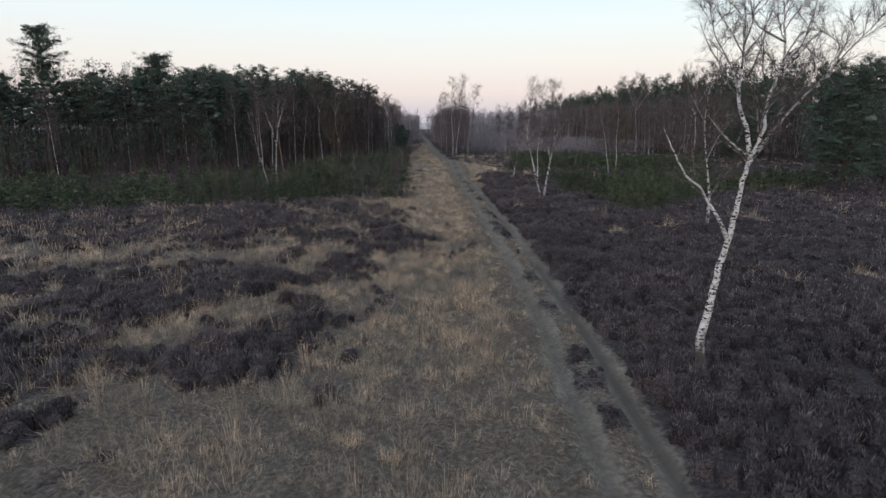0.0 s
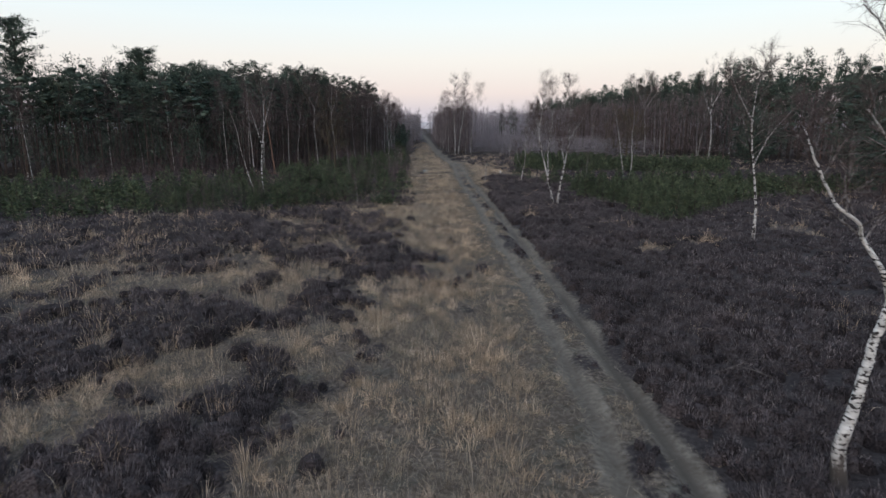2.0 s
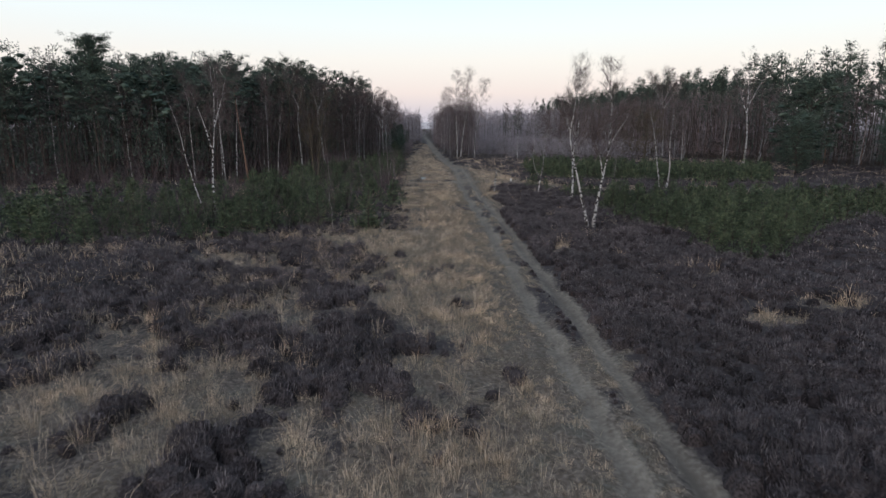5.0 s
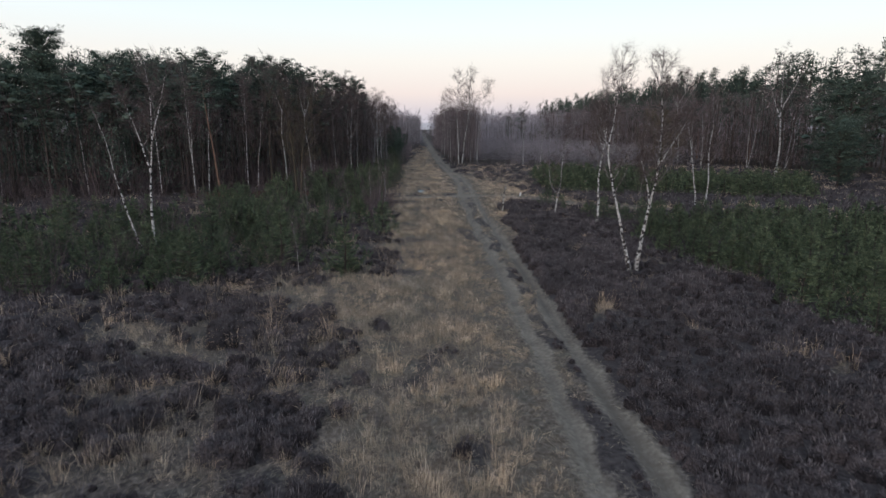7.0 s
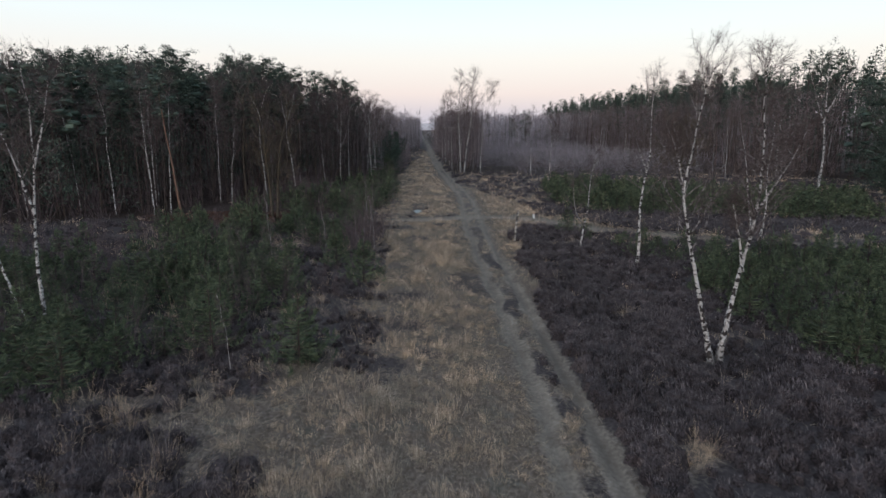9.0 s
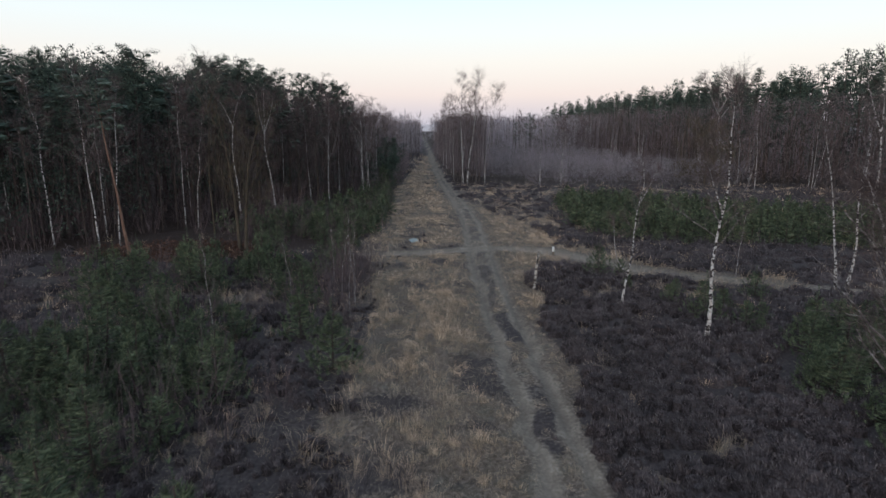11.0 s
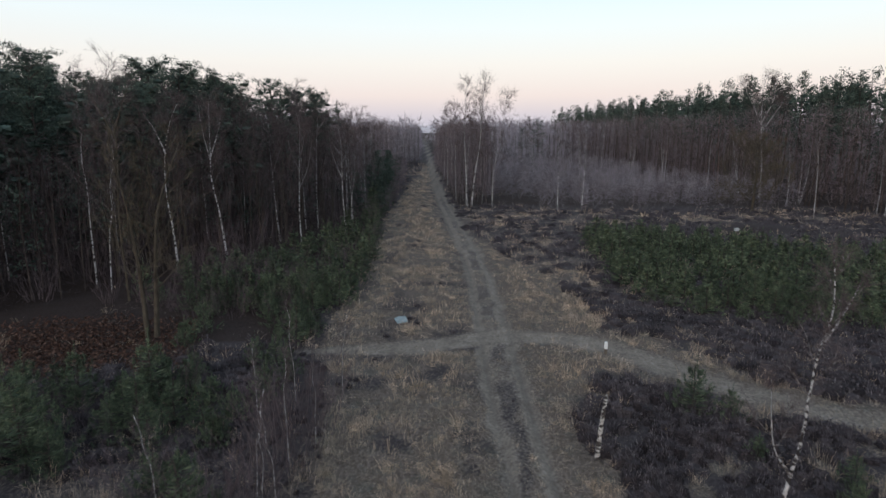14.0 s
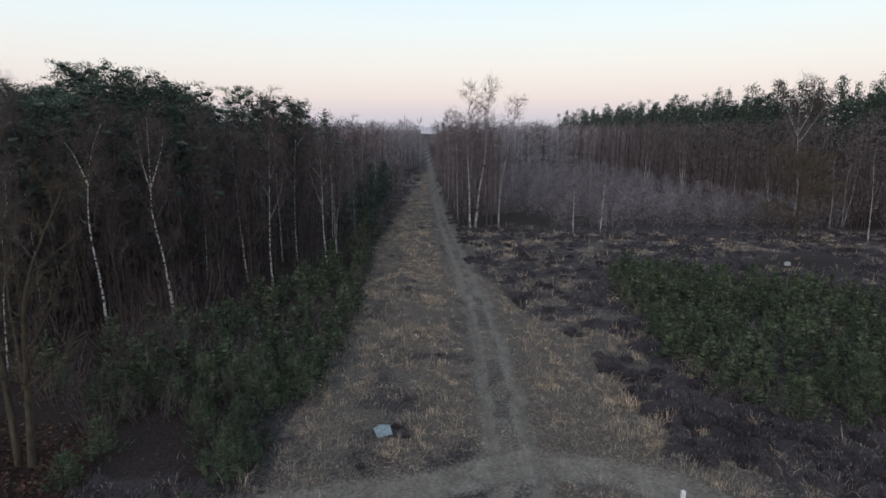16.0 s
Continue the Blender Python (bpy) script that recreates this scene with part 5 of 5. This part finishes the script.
brush += turned(fill([(-12.5, 85), (-8, 84.5), (-8, 90), (-14, 97), (-20, 95), (-21, 89), (-16, 88)], 20, 1.6), 0.7, 1.15)
brush += turned([(-5.2, 72), (-4.9, 73.2), (-5.6, 71), (-6.2, 74), (-5.0, 75.2), (-6.6, 70.2), (-5.7, 69)], 1.2, 1.5)
set_down([lambda: shrub(R, 1.9, 22), lambda: shrub(R, 2.2, 22), lambda: shrub(R, 1.6, 22)], brush, "bare purplish thicket of thin birch shoots", "bare shrub", "bare scrub")
poles = [(-4.8, 69.3), (-4.6, 69.9), (-5.9, 76.8), (-4.3, 77.7), (-9.6, 64.9), (-6.8, 50.7), (-5.0, 72.4), (-6.4, 74), (-4.4, 73.5), (-7.6, 69.6), (16.8, 75.9), (-5.4, 70.6)]
set_down([lambda: birch(R, 3.5, 0.02, 0.06, 0.25, 0.18, 16, 1, 0.007, 3, 4, LIMBBARK), lambda: birch(R, 2.9, 0.018, 0.1, 0.25, 0.2, 14, 1, 0.007, 3, 4, LIMBBARK)], spots_of(poles, 0.8, 1.15), "thin bare birch sapling with a pale stem", "birch sapling", "birch saplings")


# ---- depth of the woods ----
def far_wood(name, label, spots, tall, crown_mat, bark, lo, tris, reach, size, width=0.05, up=0.7):
    r = np.random.default_rng(len(name))
    stems, leaf_p = Pile(), Pile()
    for x, y in spots:
        t = tall * (0.86 + 0.2 * r.random())
        top = np.array((x + r.normal() * 0.4, y + r.normal() * 0.4, t))
        stems.tube(((x, y, -0.2), (x + r.normal() * 0.2, y, t * 0.5), top), np.array((0.0065, 0.005, 0.0015)) * t, 4, False)
        n_c = tris // 8 if crown_mat is NEEDLES else tris
        k = lo + (1 - lo) * r.random(n_c)
        a = r.random(n_c) * 6.28
        o = reach * t * np.sqrt(r.random(n_c)) * (1.1 - (0.98 if crown_mat is NEEDLES else 0.75) * ((k - lo) / (1 - lo)) ** 1.5)
        c = np.stack((x + np.cos(a) * o, y + np.sin(a) * o, k * t), 1)
        if crown_mat is NEEDLES:
            heart = c[(k > 0.5) & (k < 0.9)][::2] if t > 8 else c[:0]
            lumps(leaf_p, heart, np.full((len(heart), 3), (0.42, 0.42, 0.22)) * (0.6 + 0.6 * r.random((len(heart), 1))) * reach / 0.2, r)
            c = np.repeat(c, 8, 0) + r.normal(size=(n_c * 8, 3)) * np.array((0.27, 0.27, 0.22))
        m = len(c)
        d = unit(r.normal(size=(m, 3)) + np.array((0, 0, up))) * (size * (0.6 + 0.8 * r.random(m)))[:, None]
        leaf_p.add(*blades(c, d, np.full(m, size * 0.45 if crown_mat is NEEDLES else width * 1.4), r))
    ob = tagged(new(name), label, "woodland", kind="stuff")
    part("trunks", stems.mesh(name + "_trunks", bark, False), ob)
    part("crowns", leaf_p.mesh(name + "_crowns", crown_mat), ob)
    return ob


def wood_grid(step, box, ok):
    out = []
    for x in np.arange(box[0], box[1], step):
        for y in np.arange(box[2], box[3], step):
            px, py = x + step * (R.random() - 0.5), y + step * (R.random() - 0.5)
            if ok(px, py) and abs(px) < 0.85 * py + 25:
                out.append((px, py))
    return out


far_wood("pine_wood_west", "dense dark pine wood", wood_grid(3.8, (-130, -10, 74, 150), lambda x, y: 5.5 < left_wood(x, y) < 50), 14.2, NEEDLES, PINEBARK, 0.1, 600, 0.23, 0.3)
far_wood("pine_understorey_west", "dark young pines under the wood", wood_grid(3.4, (-100, -24, 74, 112), lambda x, y: 3 < left_wood(x, y) < 12 and (x < -30 or y < 86)), 6.4, NEEDLES, PINEBARK, 0.04, 360, 0.3, 0.26)
far_wood("birch_wood_west", "bare birch wood along the track", wood_grid(3.6, (-80, -8, 124, 330), lambda x, y: 0.5 < left_wood(x, y) < 28), 12.2, UNDERWOOD, BRANCHBARK, 0.12, 150, 0.17, 1.0, 0.03, 0.5)
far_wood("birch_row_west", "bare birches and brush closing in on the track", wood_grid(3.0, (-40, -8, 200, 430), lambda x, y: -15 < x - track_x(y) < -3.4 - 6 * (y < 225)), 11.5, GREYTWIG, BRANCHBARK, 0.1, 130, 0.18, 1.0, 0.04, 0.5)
far_wood("brush_west", "low bare brush along the edge of the wood", wood_grid(1.7, (-32, -7, 124, 260), lambda x, y: -2.2 < left_wood(x, y) < 2.5), 2.6, UNDERWOOD, BRANCHBARK, 0.03, 90, 0.34, 0.6, 0.02, 0.6)
far_wood("pine_wood_back", "dark depth of the pine wood", wood_grid(4.2, (-160, -30, 90, 175), lambda x, y: 46 < left_wood(x, y) < 58), 12.5, NEEDLES, PINEBARK, 0.02, 480, 0.26, 0.5)
far_wood("undergrowth_west", "bare brown undergrowth inside the wood", wood_grid(2.1, (-70, -8, 74, 135), lambda x, y: 2.4 < left_wood(x, y) < 14), 9.5, BRUSH, PINEBARK, 0.03, 360, 0.22, 0.6, 0.014, 0.5)
far_wood("undergrowth_east", "bare brown birch growth before the pine wood", wood_grid(2.8, (36, 110, 84, 300), lambda x, y: -6 < right_wood(x, y) < 8), 13.4, UNDERWOOD, PINEBARK, 0.08, 330, 0.21, 0.8, 0.026, 0.4)
far_wood("undergrowth_row", "bare brown birch growth beside the track", wood_grid(1.8, (-14, 14, 137, 250), lambda x, y: 1.7 < x - track_x(y) < 7.5 + (y > 170) * 3), 11.0, UNDERWOOD, BRANCHBARK, 0.12, 300, 0.17, 0.7, 0.022, 0.5)
far_wood("pine_wood_east", "dense dark pine wood beyond the heath", wood_grid(4.0, (30, 190, 60, 330), lambda x, y: 4 < right_wood(x, y) < 25), 19.3, NEEDLES, PINEBARK, 0.4, 600, 0.15, 0.36)
far_wood("pine_wood_beyond", "dark depth of the far pine wood", wood_grid(5.0, (40, 200, 60, 330), lambda x, y: 24 < right_wood(x, y) < 36), 17.0, NEEDLES, PINEBARK, 0.05, 480, 0.2, 0.7)
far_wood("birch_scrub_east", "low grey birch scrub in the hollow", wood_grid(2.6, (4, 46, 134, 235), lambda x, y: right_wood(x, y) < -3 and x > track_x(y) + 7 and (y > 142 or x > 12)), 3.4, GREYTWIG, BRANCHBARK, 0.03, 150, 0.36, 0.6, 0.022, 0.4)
far_wood("birch_wood_east", "bare mixed wood beyond the heath", wood_grid(4.6, (-14, 60, 225, 420), lambda x, y: x > track_x(y) + 3.5 + (y - 190) * 0.03 and right_wood(x, y) < 3), 12.6, HAZETWIG, BRANCHBARK, 0.1, 110, 0.18, 1.2, 0.07, 0.5)
far_wood("distant_wood", "distant bare wood at the end of the track", wood_grid(15.0, (-420, 420, 420, 600), lambda x, y: abs(x - track_x(y)) > 3.5), 17.5, HAZETWIG, BRANCHBARK, 0.05, 60, 0.3, 4.0, 0.25)

# ---- heather and grass ----
G = np.random.default_rng(33)


def sown(per_metre, ylo, yhi, xhi):
    n = int(per_metre * (yhi - ylo) * 2 * xhi)
    x, y = (G.random(n) * 2 - 1) * xhi, ylo + (yhi - ylo) * G.random(n)
    ok = (np.hypot(x + 2.65, y - 86.2) > 0.75) & ((np.abs(x) < 0.79 * y + 2.5) | ((np.abs(x) < 1.2 * y + 25) & (G.random(n) < 0.08))) & ((y < 133) | (np.abs(x + 4) < 14))
    return x[ok], y[ok]


def nearest(x, y):
    """About how near the walk comes, in metres."""
    return np.maximum(np.maximum(9.0, np.abs(x) / 0.75), y - 60)


x, y = sown(11.2, 5, 250, 70)
sand, grass, litter, spot = cover(x, y)
dist = nearest(x, y)
heath = (1 - np.clip(sand * 1.8, 0, 1)) * (1 - np.clip(grass * 1.7 - 0.08, 0, 1)) * (litter < 0.35)
off = np.abs(x - track_x(y))
heath = heath * np.where(off < 0.42, np.interp(y, (50, 60), (0.75, 0.25)), np.clip((off - 0.92) / 0.15, 0, 1))
heath = heath * np.where((x > np.interp(y, (36, 46, 60), (-1.8, -2.3, -2.8))) & (x < track_x(y)) & (y > 36) & (y < 80), 0.3, 1)
heath = np.where((heath < 0.45) & (off > 0.5), heath * np.where((y < 46) & (x < track_x(y)), 0.5, 0.12), heath)
thin = np.clip((11.0 / dist) ** 1.3, 0.035, 1)
mound = rough(x, y, 1.25, 27)
scrub = (y > scrub_line(x)) & (x < track_x(y))
solid = heath
ok = G.random(len(x)) < heath * thin * np.where(scrub, 0.45, 1) * np.clip((mound - 0.25) * 5, 0.6, 1)
x, y, dist, mound, solid = x[ok], y[ok], dist[ok], mound[ok], solid[ok]
grow = np.clip((dist / 13.0) ** 0.55, 1, 3.2)
big = (0.8 + 0.4 * G.random(len(x))) * (0.85 + 0.4 * smooth(x, y, 2.5, 20)) * (0.45 + 1.15 * mound)
on_track = np.abs(x - track_x(y)) < 0.7
big = big * np.clip(0.3 + solid * 0.8, 0.3, 1) * np.where((x < track_x(y)) & (x > -7.5) & (y > 48), 0.62, 1)
big = np.where(on_track, big * 0.5, big)
# each plant a cushion of short sprigs that fan out from its middle
wide, tall = 0.23 * big * grow * np.where(dist > 18, 1.2, 1), 0.41 * big * (0.8 + 0.2 * grow)
v_all, t_all, n_all = [], [], 0
for part_ok, per, slim in ((dist < 11.5, 46, 0.55), ((dist >= 11.5) & (dist < 18), 26, 0.85), ((dist >= 18) & (dist < 31), 12, 1.1), (dist >= 31, 6, 1.6)):
    px, py, pw, pt, pg, pb = (np.repeat(q_[part_ok], per) for q_ in (x, y, wide, tall, grow, big))
    a, u = G.random(len(px)) * 6.28, np.sqrt(G.random(len(px)))
    fx, fy = px + np.cos(a) * pw * u * 0.75, py + np.sin(a) * pw * u * 0.75
    way = unit(np.stack((np.cos(a) * u * 0.7 + G.normal(size=len(a)) * 0.22, np.sin(a) * u * 0.7 + G.normal(size=len(a)) * 0.22, np.full(len(a), 1.15)), 1))
    ln = pt * (0.18 + 0.3 * G.random(len(a)) ** 1.5)
    low = pt * 0.62 * np.sqrt(np.clip(1 - 0.85 * u**2, 0, 1))
    wd = 0.024 * pg ** 1.1 * (0.6 + 0.8 * G.random(len(a))) * slim
    v, t = blades(np.stack((fx, fy, height(fx, fy) + low - 0.03), 1), way * ln[:, None], wd, G)
    v_all.append(v)
    t_all.append(t + n_all)
    n_all += len(v)
sprig_tris = sum(len(t) for t in t_all)
# pale dry flower heads stand on the top of each plant
for part_ok, per, slim in ((dist < 11.5, 18, 0.0125), ((dist >= 11.5) & (dist < 18), 10, 0.019), ((dist >= 18) & (dist < 31), 5, 0.027), (dist >= 31, 3, 0.036)):
    px, py, pw, pt, pg = (np.repeat(q_[part_ok], per) for q_ in (x, y, wide, tall, grow))
    a, u = G.random(len(px)) * 6.28, np.sqrt(G.random(len(px)))
    fx, fy = px + np.cos(a) * pw * u * 0.85, py + np.sin(a) * pw * u * 0.85
    way = unit(np.stack((np.cos(a) * u * 0.5 + G.normal(size=len(a)) * 0.18, np.sin(a) * u * 0.5 + G.normal(size=len(a)) * 0.18, np.ones(len(a))), 1))
    ln = pt * (0.2 + 0.22 * G.random(len(a)))
    low = pt * 0.8 * np.sqrt(np.clip(1 - 0.8 * u**2, 0, 1))
    v, t = diamonds(np.stack((fx, fy, height(fx, fy) + low - 0.03), 1), way * ln[:, None], slim * pg * (0.7 + 0.6 * G.random(len(a))), G, 0.55)
    v_all.append(v)
    t_all.append(t + n_all)
    n_all += len(v)
head_tris = sum(len(t) for t in t_all)
# the woody cushion under the sprigs: a dome of two rings, its colour darkened as shade
ang = np.arange(6) / 6 * 6.28 + G.random((len(x), 1)) * 6.28
top = tall * (0.5 + 0.2 * G.random(len(x))) * np.where(dist > 18, 0.75, 1)
rings = [np.stack((x, y, height(x, y) + top), 1)[:, None]]
for out_k, up_k in ((0.62, 0.78), (1.0, 0.0)):
    out = wide[:, None] * out_k * (0.75 + 0.5 * G.random((len(x), 6)))
    cx, cy = x[:, None] + np.cos(ang) * out, y[:, None] + np.sin(ang) * out
    rings.append(np.stack((cx, cy, height(cx, cy) - 0.04 * (up_k == 0) + top[:, None] * up_k * (0.8 + 0.4 * G.random((len(x), 6)))), 2))
v_all.append(np.concatenate(rings, 1).reshape(-1, 3))
dome = np.array([(0, 1 + i, 1 + (i + 1) % 6) for i in range(6)] + [(1 + i, 7 + i, 7 + (i + 1) % 6) for i in range(6)] + [(1 + i, 7 + (i + 1) % 6, 1 + (i + 1) % 6) for i in range(6)])
low_dome = np.array([(0, 7 + i, 7 + (i + 1) % 6) for i in range(6)])
first = n_all + np.arange(len(x)) * 13
for some, faces in ((dist < 36, dome), (dist >= 36, low_dome)):
    t_all.append((first[some][:, None, None] + faces[None]).reshape(-1, 3))
v, t = np.concatenate(v_all), np.concatenate(t_all)
me = mesh_of("heather", v, t, HEATHER)
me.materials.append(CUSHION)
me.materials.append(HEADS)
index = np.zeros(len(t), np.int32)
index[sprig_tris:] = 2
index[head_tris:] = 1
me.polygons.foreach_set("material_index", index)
tagged(new("heather", me), "dark purplish-brown winter heather", "heather", kind="stuff")

x, y = sown(30.0, 5, 250, 70)
sand, grass, litter, spot = cover(x, y)
dist = nearest(x, y)
thin = np.clip((13.0 / dist) ** 0.95, 0.08, 1)
clump = np.clip((rough(x, y, 1.2, 22) - 0.43) * 7, np.where(dist < 13, 0.3, 0.35), 1)
stray = np.where(x < track_x(y), np.where(y > scrub_line(x), 0.05, np.interp(y, (30, 40), (0.15, 0.24))), np.interp(y, (60, 80), (0.006, 0.05))) * np.clip(rough(x, y, 3.2, 26) * 3 - 0.9, 0, 1.6)
ok = G.random(len(x)) < np.maximum(np.clip(grass * 1.1, 0, 1) * clump, stray) * (1 - np.clip(sand * 1.5, 0, 1)) * (1 - 0.9 * litter) * np.where(dist < 13, 0.5, thin * 0.8)
x, y, dist, grass = x[ok], y[ok], dist[ok], grass[ok]
grow = np.clip((dist / 13.0) ** 0.6, 1, 3.2)
big = (0.36 + 0.5 * G.random(len(x)) ** 1.5 + 0.65 * (G.random(len(x)) > 0.8)) * (0.65 + 0.7 * rough(x, y, 2.2, 23)) * np.interp(y, (70, 84), (1, 0.8))
big = np.where(grass < 0.5, big * 1.25, big) * np.clip((np.abs(x - track_x(y)) - 1.0) / 1.2, 0.35, 1)
v_all, t_all, n_all = [], [], 0
for some, per, slim in ((dist < 13, 30, 0.0046), (dist >= 13, 13, 0.0068)):
    px, py, pb, pg = (np.repeat(q_[some], per) for q_ in (x, y, big, grow))
    a, u = G.random(len(px)) * 6.28, G.random(len(px))
    reach = 0.17 * pg * (0.5 + pb * 0.6)
    fx, fy = px + np.cos(a) * u * reach, py + np.sin(a) * u * reach
    lean = (0.06 + 0.6 * G.random(len(a))) * (0.3 + 0.8 * u)
    way = unit(np.stack((np.cos(a) * lean, np.sin(a) * lean, np.ones(len(a))), 1))
    ln = 0.68 * pb * (0.4 + 0.7 * G.random(len(a)))
    v, t = arched(np.stack((fx, fy, height(fx, fy) - 0.02), 1), way * ln[:, None], slim * pg ** 1.3, 0.2 + 0.9 * G.random(len(a)), G)
    v_all.append(v)
    t_all.append(t + n_all)
    n_all += len(v)
v, t = np.concatenate(v_all), np.concatenate(t_all)
tagged(new("grass", mesh_of("grass", v, t, GRASS)), "pale dry straw-coloured grass tussocks", "grass", kind="stuff")

# low matted stalks between the tussocks
x, y = sown(420.0, 6, 125, 20)
sand, grass, litter, spot = cover(x, y)
dist = nearest(x, y)
matted = np.clip(rough(x, y, 0.7, 28) * 3.5 - 0.9, 0.3, 1)
ok = G.random(len(x)) < np.clip(np.maximum(grass, sand * 0.6) + 0.05, 0, 1) * (1 - np.clip(rut_of(x, y) * 1.6, 0, 0.95)) * matted * (1 - np.clip(sand * 0.88, 0, 1)) * np.clip((10.0 / dist) ** 1.5, 0.04, 1)
x, y, dist = x[ok], y[ok], dist[ok]
a = G.random(len(x)) * 6.28
way = np.stack((np.cos(a), np.sin(a), 0.15 + 0.7 * G.random(len(x))), 1) * (0.1 + 0.17 * G.random(len(x)))[:, None]
v, t = blades(np.stack((x, y, height(x, y) - 0.01), 1), way, 0.009 * np.clip(dist / 10, 1, 2.4), G)
tagged(new("matted_grass", mesh_of("matted_grass", v, t, THATCH)), "flattened grey-brown dead grass stalks", "grass", kind="stuff")

# fallen oak leaves
n = 12000
x, y = -17.8 + 9 * G.normal(size=n) * 0.55, 82.6 + 5.5 * G.normal(size=n) * 0.55
ok = (cover(x, y)[3] > 0.25)
x, y = x[ok], y[ok]
a = G.random(len(x)) * 6.28
v, t = diamonds(np.stack((x, y, height(x, y) + 0.01 + 0.04 * G.random(len(x))), 1), np.stack((np.cos(a), np.sin(a), 0.3 * G.normal(size=len(x))), 1) * 0.16, np.full(len(x), 0.1), G, 0.5)
tagged(new("fallen_leaves", mesh_of("fallen_leaves", v, t, LEAVES)), "reddish-brown fallen oak leaves", "leaf litter", kind="stuff")

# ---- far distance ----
# the treeline strip glows; distance haze is put into its emission colour
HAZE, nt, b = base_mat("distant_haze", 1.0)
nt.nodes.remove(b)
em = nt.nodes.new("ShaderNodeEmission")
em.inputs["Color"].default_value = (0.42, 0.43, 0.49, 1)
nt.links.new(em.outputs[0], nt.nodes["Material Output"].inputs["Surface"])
ang = np.linspace(radians(20), radians(160), 160)
top = 22 + 10 * smooth(ang * 40, ang * 0, 3.0, 30) + 6 * G.random(160)
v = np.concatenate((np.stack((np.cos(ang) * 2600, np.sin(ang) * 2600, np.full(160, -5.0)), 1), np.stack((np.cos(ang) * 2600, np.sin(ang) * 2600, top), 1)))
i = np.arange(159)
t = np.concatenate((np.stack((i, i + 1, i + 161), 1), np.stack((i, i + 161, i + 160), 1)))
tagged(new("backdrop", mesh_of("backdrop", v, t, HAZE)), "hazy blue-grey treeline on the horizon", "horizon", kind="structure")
